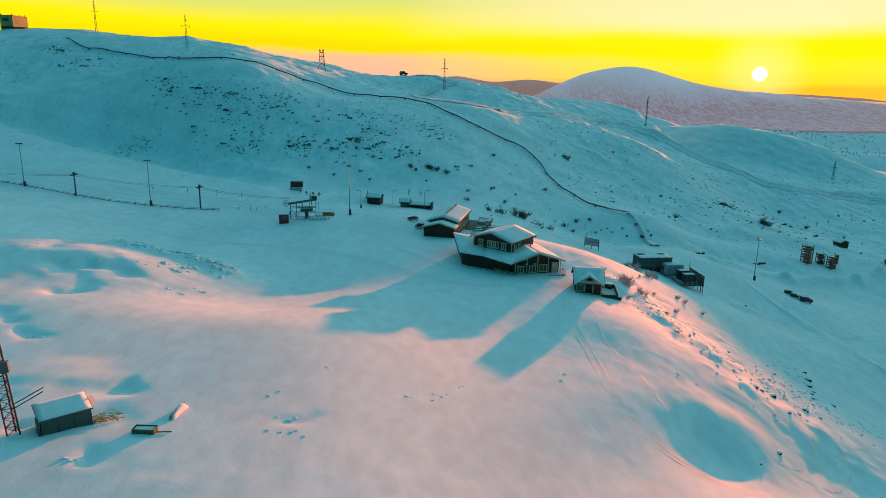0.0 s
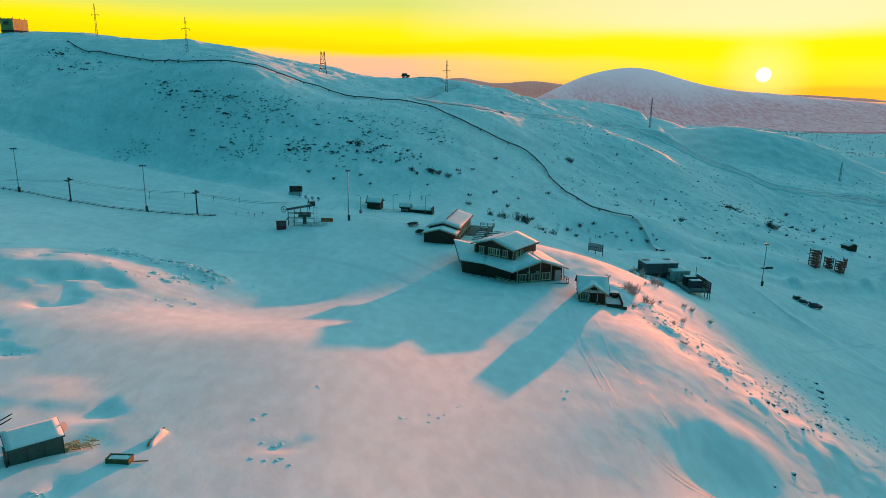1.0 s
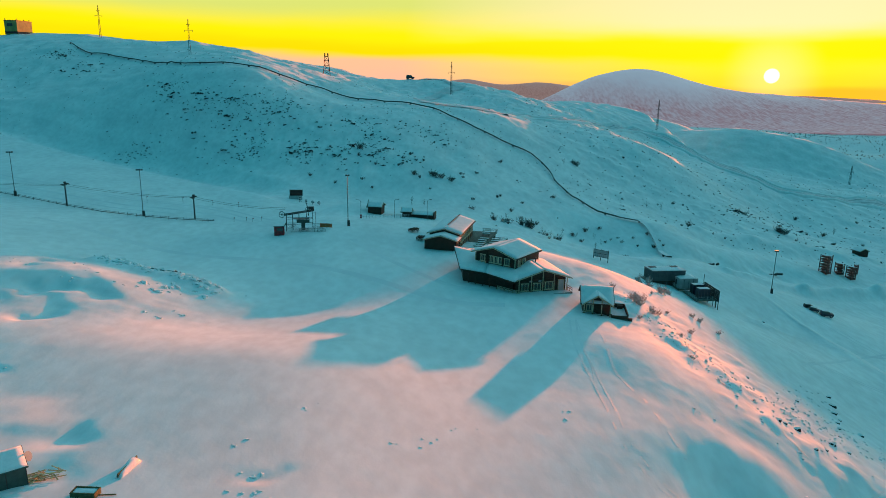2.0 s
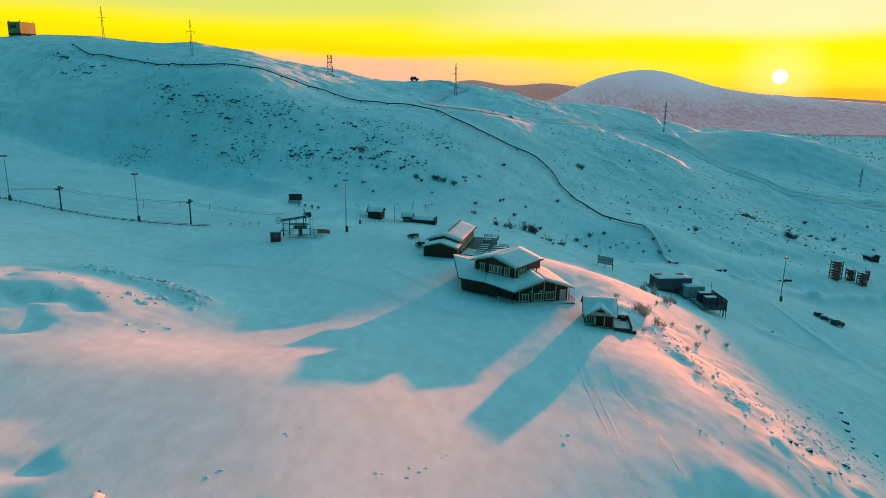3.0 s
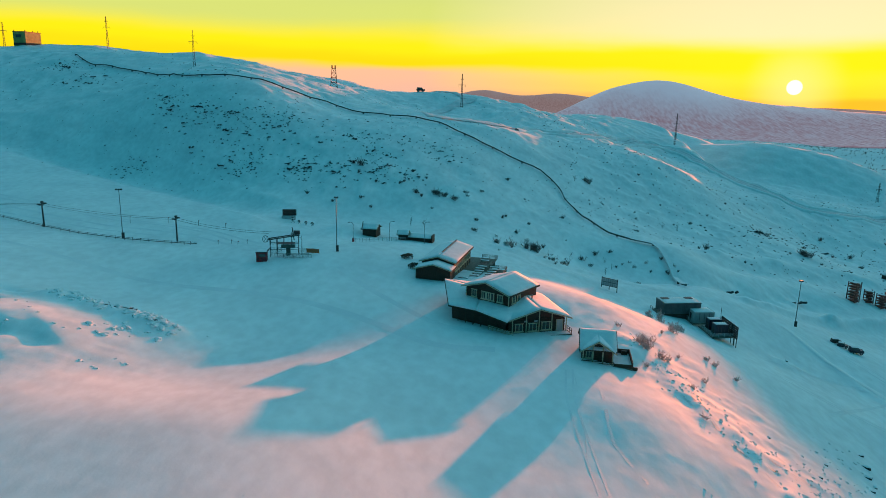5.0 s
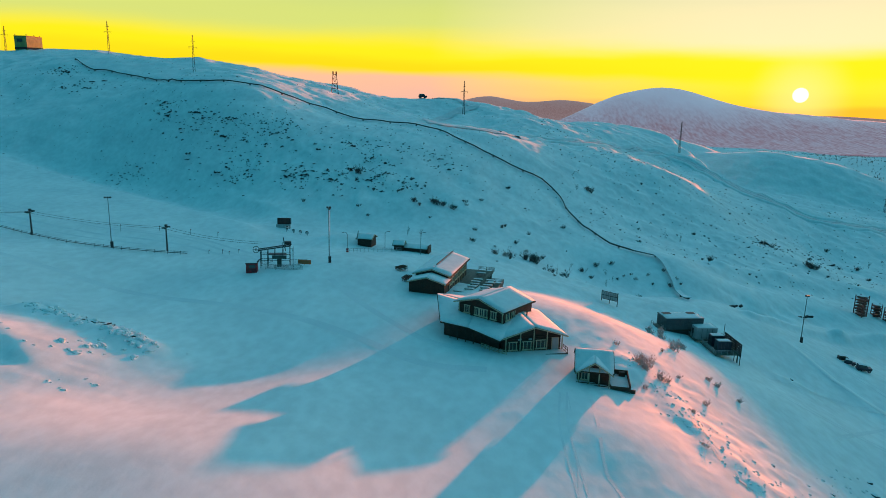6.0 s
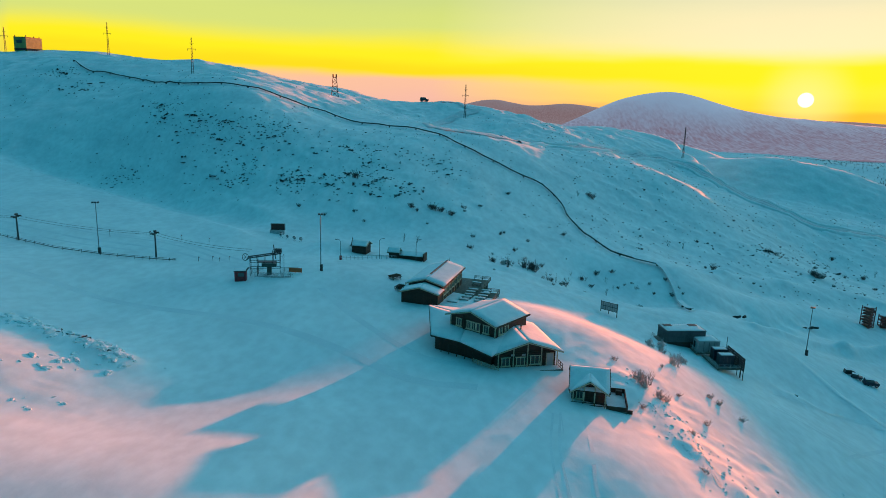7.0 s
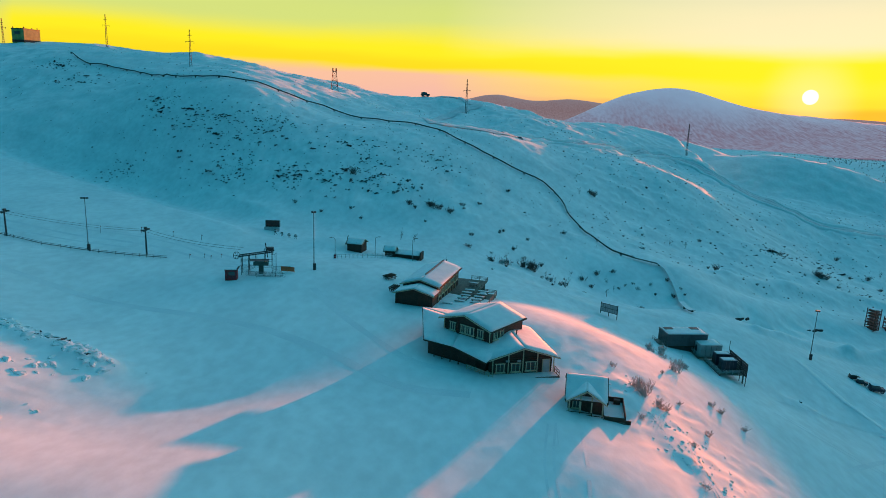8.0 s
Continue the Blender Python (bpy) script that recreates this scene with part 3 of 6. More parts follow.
# ---- shared building details ----
def window(parent, m, w, h, panes=2, name="window", trim=0.13):
    """A framed window in the plane x-z of the pose m (y outwards is minus), its middle at the origin."""
    fr = B()
    for x in (-w / 2, w / 2):
        box(fr, (x, -0.03, 0), (trim, 0.14, h + trim * 2), m=m)
    for z in (-h / 2 - trim / 2, h / 2 + trim / 2):
        box(fr, (0, -0.03, z), (w + trim * 3, 0.14, trim), m=m)
    win = part(name, fr, FRAME, parent, "pale painted window frame")
    pw = w / panes
    for i in range(panes):
        part("pane", box(B(), (-w / 2 + pw * (i + 0.5), 0.0, 0), (pw - 0.06, 0.05, h), m=m), GLASS, win)
    for i in range(1, panes):
        part("mullion", box(B(), (-w / 2 + pw * i, -0.045, 0), (0.075, 0.09, h), m=m), FRAME, win)
    part("sill", box(B(), (0, -0.1, -h / 2 - trim - 0.03), (w + 0.5, 0.24, 0.06), m=m), FRAME, win)
    return win


def gable_wall(bm, m, half, z0, z_eave, z_top, depth):
    """A prism under a gable roof: front at y = 0, running back along +y."""
    prof = [(-half, z0), (half, z0), (half, z_eave), (0, z_top), (-half, z_eave)]
    a = [bm.verts.new(m @ Vector((x, 0, z))) for x, z in prof]
    b = [bm.verts.new(m @ Vector((x, depth, z))) for x, z in prof]
    bm.faces.new(a)
    bm.faces.new(b[::-1])
    for i in range(5):
        j = (i + 1) % 5
        bm.faces.new((a[i], b[i], b[j], a[j]))
    return bm


def gable_roof(parent, m, half, z_eave, z_top, depth, snow=0.28, thick=0.16, barge=True):
    """Two roof slopes with fascia and barge boards under a blanket of snow; front at y = 0."""
    for s, tag in ((-1, "slope"), (1, "slope")):
        c = [m @ Vector(v) for v in ((s * half, 0, z_eave), (0, 0, z_top), (0, depth, z_top), (s * half, depth, z_eave))]
        roof = part("roof_slope", plate(B(), c, thick), BOARD, parent)
        k = 0.985
        d = [m @ Vector(v) for v in ((s * half * k, 0.05, z_eave + 0.005), (0.0, 0.05, z_top + 0.006), (0.0, depth - 0.05, z_top + 0.006), (s * half * k, depth - 0.05, z_eave + 0.005))]
        part("roof_snow", soft_plate(B(), d, snow, n=8), ROOF_SNOW, roof, "thick wind-packed snow", True)
        if barge:
            for y in (-0.05, depth + 0.05):
                bb = B()
                beam(bb, m @ Vector((s * (half + 0.05), y, z_eave - 0.12)), m @ Vector((0, y, z_top - 0.10)), 0.08, 0.16)
                part("barge_board", bb, TRIM, roof)
        fb = B()
        beam(fb, m @ Vector((s * (half + 0.05), 0, z_eave - 0.12)), m @ Vector((s * (half + 0.05), depth, z_eave - 0.12)), 0.09, 0.2)
        part("fascia", fb, BOARD, roof)


def log_courses(parent, m, x0, x1, z0, z1, step=0.3):
    """Rounded log courses standing proud of a wall in the plane y = 0 of m."""
    z = z0 + step / 2
    while z < z1:
        part("log", rod(B(), m @ Vector((x0, 0.02, z)), m @ Vector((x1, 0.02, z)), step * 0.49, 6), LOG, parent)
        z += step


def railing(parent, pts, h=0.95, gap=1.5, mat=None, rails=2, w=0.09):
    """Posts and rails along a line of points, each as a part."""
    mat = mat or BOARD
    for a, b in zip(pts, pts[1:]):
        a, b = Vector(a), Vector(b)
        n = max(1, round((b - a).length / gap))
        for i in range(n + 1):
            p = a.lerp(b, i / n)
            part("post", beam(B(), p, p + Vector((0, 0, h)), w), mat, parent)
        bm = B()
        for k in range(rails):
            z = h - 0.05 - k * h * 0.8 / rails
            beam(bm, a + Vector((0, 0, z)), b + Vector((0, 0, z)), w * 0.8, w * 0.8)
        part("rail", bm, mat, parent)


# ---- the lodge: an upper storey under its own gable, a wing with a porch, a low roof sweeping round ----
def build_lodge():
    base = Vector((15, 132, ground(15, 128)))
    ob = thing("lodge", base, 0, "dark log two-storey ski lodge with snow-covered gable roofs", "lodge")

    def rel(v):
        return Vector(v) - base

    wing = Matrix.Translation(rel((20.3, 127.7, 0))) @ pose(0, 0, 0, 0, 0, 13)
    upper = Matrix.Translation(rel((10.9, 133.2, 0))) @ pose(0, 0, 0, 0, 0, -38.5)
    z = 0.0
    # walls
    w = B()
    gable_wall(w, wing @ pose(0, 1.1, 0), 4.9, 0.3, 4.3, 5.72, 12.5)
    part("wing_wall", w, LOG, ob, "dark stained log wall")
    log_courses(ob, wing @ pose(0, 1.08, 0), -4.95, 4.95, 0.6, 4.2)
    w = B()
    gable_wall(w, upper @ pose(0, 1.1, 0), 4.75, 3.6, 7.2, 8.6, 9.0)
    part("upper_wall", w, LOG, ob, "dark stained log wall")
    log_courses(ob, upper @ pose(0, 1.08, 0), -4.8, 4.8, 5.0, 7.2)
    w = B()
    foot = [(5.3, 135.6), (10.1, 132.6), (14.5, 128.8), (17.5, 133.0), (19.0, 144.0), (8.0, 147.5), (5.4, 146.0)]
    plate(w, [rel((x, y, 4.4)) for x, y in foot], 4.2)
    part("lower_wall", w, LOG, ob, "dark stained log wall")
    # the low roof that sweeps round the front
    eave = [(4.6, 134.2, 4.4), (9.4, 131.4, 4.35), (14.4, 125.7, 4.15)]
    top = [(3.9, 144.6, 6.35), (11.4, 139.2, 6.0), (18.5, 132.3, 5.4)]
    for i in range(2):
        c = [rel(eave[i]), rel(eave[i + 1]), rel(top[i + 1]), rel(top[i])]
        roof = part("low_roof", plate(B(), c, 0.16), BOARD, ob)
        up = Vector((0, 0, 0.006))
        part("roof_snow", soft_plate(B(), [v + up for v in c], 0.30, n=10), ROOF_SNOW, roof, "thick wind-packed snow", True)
        fb = B()
        beam(fb, rel(eave[i]) - Vector((0, 0, 0.12)), rel(eave[i + 1]) - Vector((0, 0, 0.12)), 0.1, 0.22)
        part("fascia", fb, BOARD, roof)
    back = part("low_roof", plate(B(), [rel(v) for v in ((3.9, 144.6, 6.35), (11.4, 139.2, 6.0), (15.0, 148.0, 4.4), (5.2, 150.5, 4.4))], 0.16), BOARD, ob)
    part("roof_snow", soft_plate(B(), [rel(v) for v in ((3.9, 144.6, 6.36), (11.4, 139.2, 6.01), (15.0, 148.0, 4.41), (5.2, 150.5, 4.41))], 0.30, n=8), ROOF_SNOW, back, "thick wind-packed snow", True)
    vb = B()
    beam(vb, rel((4.55, 134.2, 4.3)), rel((3.85, 144.6, 6.25)), 0.1, 0.24)
    part("barge_board", vb, BOARD, ob)
    gable_roof(ob, wing, 5.85, 4.2, 6.0, 14.0, 0.30)
    gable_roof(ob, upper @ pose(-0.15, 0.4, 0), 5.3, 7.35, 8.9, 10.2, 0.32)
    # porch of the wing: posts, deck, rail
    for x in (-4.7, -2.2, 0.15, 2.5, 5.2):
        zt = 6.0 - abs(x) / 5.85 * 1.8 - 0.2
        part("gable_post", beam(B(), wing @ Vector((x, 0.85, 0.9 - z)), wing @ Vector((x, 0.85, zt)), 0.17), TRIM, ob)
    deck = part("porch_deck", plate(B(), [wing @ Vector(v) for v in ((0.5, -1.0, 1.55), (5.6, -1.0, 1.55), (5.6, 1.1, 1.55), (0.5, 1.1, 1.55))], 1.1), DECK, ob)
    part("deck_snow", soft_plate(B(), [wing @ Vector(v) for v in ((0.7, -0.8, 1.556), (5.4, -0.8, 1.556), (5.4, 1.0, 1.556), (0.7, 1.0, 1.556))], 0.05, n=4), ROOF_SNOW, deck)
    railing(deck, [wing @ Vector(v) for v in ((5.5, 1.0, 1.55), (5.5, -0.9, 1.55))], 0.95, 1.0)
    rl = part("porch_step", box(B(), (3.0, -1.35, 1.0), (2.2, 0.6, 0.35), m=wing), DECK, ob)
    # wing windows, door
    for x, ww, wh in ((-3.45, 1.25, 1.25), (-0.95, 1.35, 1.25), (1.45, 1.45, 1.3)):
        window(ob, wing @ pose(x, 1.0, 2.55 + (0.12 if x > 1 else 0)), ww, wh, 2)
    door = part("door", box(B(), (4.0, 1.02, 2.6), (1.05, 0.12, 2.05), m=wing), PALECLAD, ob, "grey panelled door")
    fr = B()
    for x in (3.42, 4.58):
        box(fr, (x, 0.98, 2.6), (0.12, 0.16, 2.2), m=wing)
    box(fr, (4.0, 0.98, 3.7), (1.3, 0.16, 0.12), m=wing)
    part("door_frame", fr, TRIM, door)
    part("door_handle", box(B(), (3.62, 0.92, 2.5), (0.05, 0.08, 0.16), m=wing), STEEL, door)
    # white balustrade at the corner of the veranda and dark veranda posts
    railing(ob, [rel((11.6, 129.4, 1.4)), rel((14.3, 127.2, 1.3)), wing @ Vector((-4.9, -0.2, 1.3))], 1.0, 0.9, FRAME, 3, 0.08)
    for i in range(1, 7):
        p = Vector((5.3, 135.6, 4.3)).lerp(Vector((14.5, 128.8, 4.2)), i / 7) + Vector((-0.25, -0.35, 0))
        part("wall_post", beam(B(), rel((p.x, p.y, 0.9)), rel(p), 0.16), BOARD, ob)
        # upper windows: one, a row of three, one; two in the flank
    for x, ww, n in ((-2.9, 0.95, 2), (-0.75, 0.8, 2), (0.25, 0.8, 2), (1.1, 0.62, 1), (2.75, 1.0, 2)):
        window(ob, upper @ pose(x, 1.0, 6.35), ww, 1.2, n)
    for x in (-4.6, -1.9, 1.75, 4.6):
        part("corner_post", beam(B(), upper @ Vector((x, 0.92, 4.9)), upper @ Vector((x, 0.92, 8.5 - abs(x) * 0.30)), 0.16), TRIM if abs(x) > 4 else LOG, ob)
    for y in (2.2, 3.9):
        window(ob, upper @ pose(4.82, y, 6.35, 0, 0, 90), 0.95, 1.2, 2)
    # flue and lamps
    ch = B()
    rod(ch, wing @ Vector((0.6, 6.0, 5.6)), wing @ Vector((0.6, 6.0, 6.75)), 0.11, 8)
    flue = part("flue", ch, DARKSTEEL, ob)
    part("flue_cap", rod(B(), wing @ Vector((0.6, 6.0, 6.75)), wing @ Vector((0.6, 6.0, 6.85)), 0.17, 8), DARKSTEEL, flue)
    for x in (-1.7, 0.15):
        part("wall_lamp", box(B(), (x - 0.6, 0.95, 3.65), (0.55, 0.2, 0.28), m=wing), PALECLAD, ob)
    return ob


lodge = build_lodge()


def build_cabin():
    base = Vector((28.3, 119.6, 0.9))
    ob = thing("log_cabin", base, -10, "small dark log cabin with porch gable and snowy roof", "cabin")
    # ridge across, front slope to the camera's side, a porch gable set into it
    part("wall", box(B(), (0, 0.2, 0.9), (4.9, 5.6, 4.2)), LOG, ob)
    for s in (-1, 1):
        part("gable_boards", plate(B(), [(s * 2.45, -2.6, 2.4), (s * 2.45, 3.0, 2.4), (s * 2.45, 0.2, 4.2)], 0.14 * s, (1, 0, 0)), BOARD, ob)
    for pts in ([(-2.85, -3.6, 2.35), (2.85, -3.6, 2.35), (2.85, 0.3, 4.45), (-2.85, 0.3, 4.45)], [(2.85, 4.1, 2.35), (-2.85, 4.1, 2.35), (-2.85, 0.3, 4.45), (2.85, 0.3, 4.45)]):
        roof = part("roof_slope", plate(B(), pts, 0.15), BOARD, ob)
        part("roof_snow", soft_plate(B(), [(x, y, z + 0.005) for x, y, z in pts], 0.22, n=8), ROOF_SNOW, roof, "thick snow", True)
        for s in (-1, 1):
            part("barge_board", beam(B(), (s * 2.9, pts[0][1], 2.25), (s * 2.9, 0.3, 4.35), 0.09, 0.22), BOARD, roof)
    porch = pose(0.0, -4.0, 0)
    gable_roof(ob, porch, 2.75, 2.2, 3.95, 3.4, 0.2, 0.13)
    part("gable_panel", plate(B(), [(-2.3, -3.1, 2.35), (2.3, -3.1, 2.35), (0, -3.1, 3.75)], 0.12, (0, -1, 0)), LOG, ob)
    for x in (-2.25, -0.75, 0.75, 2.25):
        part("porch_post", beam(B(), (x, -3.6, -0.3), (x, -3.6, 2.45 if abs(x) > 1 else 3.2), 0.17), TRIM, ob, "pale timber post")
    part("tie_beam", beam(B(), (-2.4, -3.62, 2.3), (2.4, -3.62, 2.3), 0.16), LOG, ob)
    floor = part("porch_floor", box(B(), (0.0, -3.1, -0.9), (5.3, 1.5, 1.7)), BOARD, ob)
    railing(floor, [(-2.5, -3.75, -0.1), (2.5, -3.75, -0.1)], 0.8, 1.7)
    window(ob, pose(-1.3, -2.66, 1.3), 0.9, 1.0, 2)
    dr = part("door", box(B(), (0.45, -2.64, 0.95), (0.95, 0.1, 2.0)), BOARD, ob, "boarded brown door")
    part("door_handle", box(B(), (0.78, -2.72, 0.9), (0.05, 0.08, 0.15)), STEEL, dr)
    # side deck with board parapet
    deck = part("side_deck", box(B(), (3.95, -0.6, -1.25), (2.9, 6.0, 2.5)), DECK, ob)
    part("deck_snow", soft_plate(B(), [(2.6, -3.5, 0.004), (5.3, -3.5, 0.004), (5.3, 2.3, 0.004), (2.6, 2.3, 0.004)], 0.06, n=4), ROOF_SNOW, deck)
    for c, s in (((5.36, -0.6, 0.3), (0.1, 6.0, 0.9)), ((3.95, 2.36, 0.3), (2.8, 0.1, 0.9)), ((3.95, -3.6, 0.15), (2.9, 0.1, 0.6))):
        part("parapet", box(B(), c, s), BOARD, deck)
    part("parapet", box(B(), (5.75, -3.3, -0.6), (0.8, 0.1, 1.2)), BOARD, deck)
    box_bm = box(B(), (4.5, 1.7, 0.35), (0.9, 0.6, 0.7))
    part("chest", box_bm, BOARD, deck)
    return ob


cabin = build_cabin()


def build_barn():
    base = Vector((1.3, 160.5, ground(1.3, 160.5)))
    ob = thing("service_barn", base, -15.0, "long dark timber service barn with stepped snow-covered roof", "barn")
    front, main = pose(0, 0, -base.z), pose(0, 4.0, -base.z)
    w = B()
    gable_wall(w, front @ pose(0, 0.5, 0), 3.85, 0.2, 4.05, 5.0, 5.0)
    part("front_wall", w, LOG, ob, "windowless dark boarded wall")
    w = B()
    gable_wall(w, main @ pose(0, 0.4, 0), 3.75, 0.0, 4.75, 5.85, 17.2)
    part("main_wall", w, LOG, ob, "dark boarded wall")
    for x in np.arange(-3.7, 3.8, 0.5):
        part("wall_batten", box(B(), (float(x), 0.47, 2.45), (0.1, 0.06, 3.6 - 0.18 * abs(float(x))), m=front), BOARD, ob)
    gable_roof(ob, front, 4.35, 3.95, 5.15, 4.4, 0.24)
    gable_roof(ob, main, 4.3, 4.75, 6.0, 18.2, 0.28)
    # wind-bared ridge
    part("ridge_cap", beam(B(), main @ Vector((0, 4.0, 6.2)), main @ Vector((0, 18.0, 6.2)), 0.3, 0.12), DARKSTEEL, ob)
    for i in range(7):
        window(ob, main @ pose(3.78, 2.0 + i * 2.3, 3.1, 0, 0, 90), 1.2, 1.1, 2)
        part("wall_post", box(B(), (3.9, 0.85 + i * 2.3, 2.6), (0.12, 0.16, 3.9), m=main), TRIM, ob)
    dr = part("door", box(B(), (3.85, 4.5, 1.9), (0.12, 1.0, 2.05), m=front), BOARD, ob, "boarded brown door")
    for s in (-1, 1):
        part("corner_post", box(B(), (s * 3.85, 0.45, 2.3), (0.2, 0.2, 3.8), m=front), BOARD, ob)
    return ob


barn = build_barn()


def build_terrace():
    base = Vector((11.0, 172.5, 0.9))
    ob = thing("terrace_deck", base, -15.0, "raised timber terrace with railing, swept of snow", "terrace")
    for i in range(34):
        part("deck_board", box(B(), (-3.7 + i * 0.21, 1.0, -0.05), (0.195, 24.0, 0.06)), DECK, ob)
    for y in (-8.0, -2.0, 4.0, 10.0):
        part("deck_beam", box(B(), (-0.2, y, -0.75), (7.0, 0.25, 1.3)), DECK, ob)
    wide = part("side_platform", box(B(), (5.4, -2.8, -0.12), (4.3, 11.0, 0.14)), DECK, ob)
    for y in (-7.5, -2.8, 1.9):
        part("deck_beam", box(B(), (5.4, y, -0.85), (4.2, 0.25, 1.32)), DECK, ob)
    railing(ob, [(7.5, -8.3, -0.05), (7.5, 2.7, -0.05), (3.3, 2.7, -0.05), (3.3, 12.9, -0.05), (-0.6, 12.9, -0.05)], 1.0, 1.8, DECK, 3, 0.1)
    return ob


terrace = build_terrace()


def build_table():
    ob = thing("picnic_table", (0, 0, 0), 0, "snow-capped timber picnic table on the terrace", "table", "picnic tables on the terrace")
    top = part("tabletop", box(B(), (0, 0, 0.72), (2.2, 0.8, 0.06)), DECK, ob)
    part("snow_cap", soft_plate(B(), [(-1.08, -0.38, 0.754), (1.08, -0.38, 0.754), (1.08, 0.38, 0.754), (-1.08, 0.38, 0.754)], 0.16, n=4), ROOF_SNOW, top, "cap of snow", True)
    for s in (-1, 1):
        part("bench", box(B(), (0, s * 0.72, 0.43), (2.2, 0.28, 0.06)), DECK, ob)
        bm = B()
        beam(bm, (s * 0.85, -0.75, 0), (s * 0.85, -0.15, 0.7), 0.08)
        beam(bm, (s * 0.85, 0.75, 0), (s * 0.85, 0.15, 0.7), 0.08)
        beam(bm, (s * 0.85, -0.8, 0.38), (s * 0.85, 0.8, 0.38), 0.07)
        part("trestle", bm, DECK, ob)
    return ob


deck_frame = pose(11.0, 172.5, 0.9, 0, 0, -15.0)
table = build_table()
spots = [(1.6 + 3.1 * c, -7.0 + 2.15 * r) for c in range(2) for r in range(5)] + [(-0.4, -9.6), (0.9, 7.5)]
for k, (x, y) in enumerate(spots):
    m = deck_frame @ pose(x + 0.12 * (k % 3), y, -0.018, 0, 0, (k * 37) % 9 - 4)
    if k == 0:
        table.matrix_basis = m
    else:
        copy_thing(table, m)


def build_bench_stack(at, turn):
    ob = thing("stacked_benches", at, turn, "stack of dark wooden benches half buried in snow", "benches")
    for i in range(4):
        y = i * 0.45
        part("bench_seat", box(B(), (0, y, 0.55 + 0.1 * (i % 2)), (3.0, 0.32, 0.07)), BOARD, ob)
        part("bench_back", box(B(), (0, y + 0.18, 0.95), (3.0, 0.06, 0.25)), BOARD, ob)
        for x in (-1.2, 1.2):
            part("leg", beam(B(), (x, y, -0.15), (x, y + 0.15, 1.05), 0.08), BOARD, ob)
    return ob


build_bench_stack((-4.6, 178.5, ground(-4.6, 178.5)), 50)
build_bench_stack((-2.6, 170.5, ground(-2.6, 170.5)), 70)


# ---- the black and white units on the slope ----
def build_container():
    base = Vector((62.0, 176.4, -9.55))
    ob = thing("dark_container", base, 6, "long dark grey corrugated site container with snowy roof", "container")
    body = part("body", box(B(), (0, 0, 1.35), (9.3, 4.9, 2.6)), GREYCLAD, ob)
    for i in range(20):
        part("cladding_rib", box(B(), (-4.5 + i * 0.473, -2.48, 1.35), (0.16, 0.08, 2.45)), GREYCLAD, body)
    for i in range(10):
        part("cladding_rib", box(B(), (-4.68, -2.25 + i * 0.5, 1.35), (0.08, 0.16, 2.45)), GREYCLAD, body)
    part("roof_edge", box(B(), (0, 0, 2.70), (9.5, 5.1, 0.1)), GREYCLAD, ob)
    part("roof_snow", soft_plate(B(), [(-4.5, -2.4, 2.755), (4.6, -2.4, 2.755), (4.6, 2.3, 2.755), (-4.5, 2.3, 2.755)], 0.13, n=8), ROOF_SNOW, ob, "uneven snow, melted bare in patches", True)
    for x in (-3.0, 3.0):
        part("roof_hatch", box(B(), (x, 1.3, 2.9), (1.9, 1.3, 0.16)), DARKSTEEL, ob)
    part("underframe", box(B(), (0, 0, -0.1), (9.4, 5.0, 0.3)), BOARD, ob)
    for x in (-4.2, -1.4, 1.4, 4.2):
        for y in (-2.2, 2.2):
            part("stilt", box(B(), (x, y, -1.3), (0.3, 0.3, 2.4)), BOARD, ob)
    # Added box: keeps the low sun from showing under the container.
    part("skirt", box(B(), (0, 0, -1.25), (9.1, 4.7, 2.0)), DARKSTEEL, ob, "dark box filling the gap under the container")
    dk = part("landing", box(B(), (-5.5, 0.2, 0.0), (1.6, 3.6, 0.16)), DECK, ob)
    railing(dk, [(-4.8, -1.6, 0.08), (-6.2, -1.6, 0.08), (-6.2, 1.9, 0.08)], 0.95, 1.2, STEEL, 2, 0.06)
    return ob


build_container()


def build_platform():
    base = Vector((67.5, 168.6, -11.0))
    ob = thing("site_platform", base, 3, "stepped timber platform with pale railing on the slope", "platform")
    for c, s in (((-0.8, 4.6, 0.15), (6.0, 5.2, 0.16)), ((0.4, -1.9, -0.35), (5.6, 8.0, 0.16))):
        part("platform_deck", box(B(), c, s), DECK, ob)
    for x, y, z in ((-3.5, 6.5, 0), (-3.5, 2.4, 0), (-2.1, 0.0, -0.4), (-2.1, -5.5, -0.4), (2.9, -5.5, -0.4), (2.9, 0.5, -0.4), (1.9, 6.5, 0)):
        part("stilt", box(B(), (x, y, z - 1.6), (0.22, 0.22, 3.2)), DECK, ob)
    railing(ob, [(-3.7, 7.1, 0.22), (-3.7, 2.1, 0.22), (-2.3, 2.1, -0.28), (-2.3, -5.8, -0.28), (3.1, -5.8, -0.28), (3.1, -3.0, -0.28)], 1.0, 1.2, PALECLAD, 3, 0.07)
    return ob


build_platform()


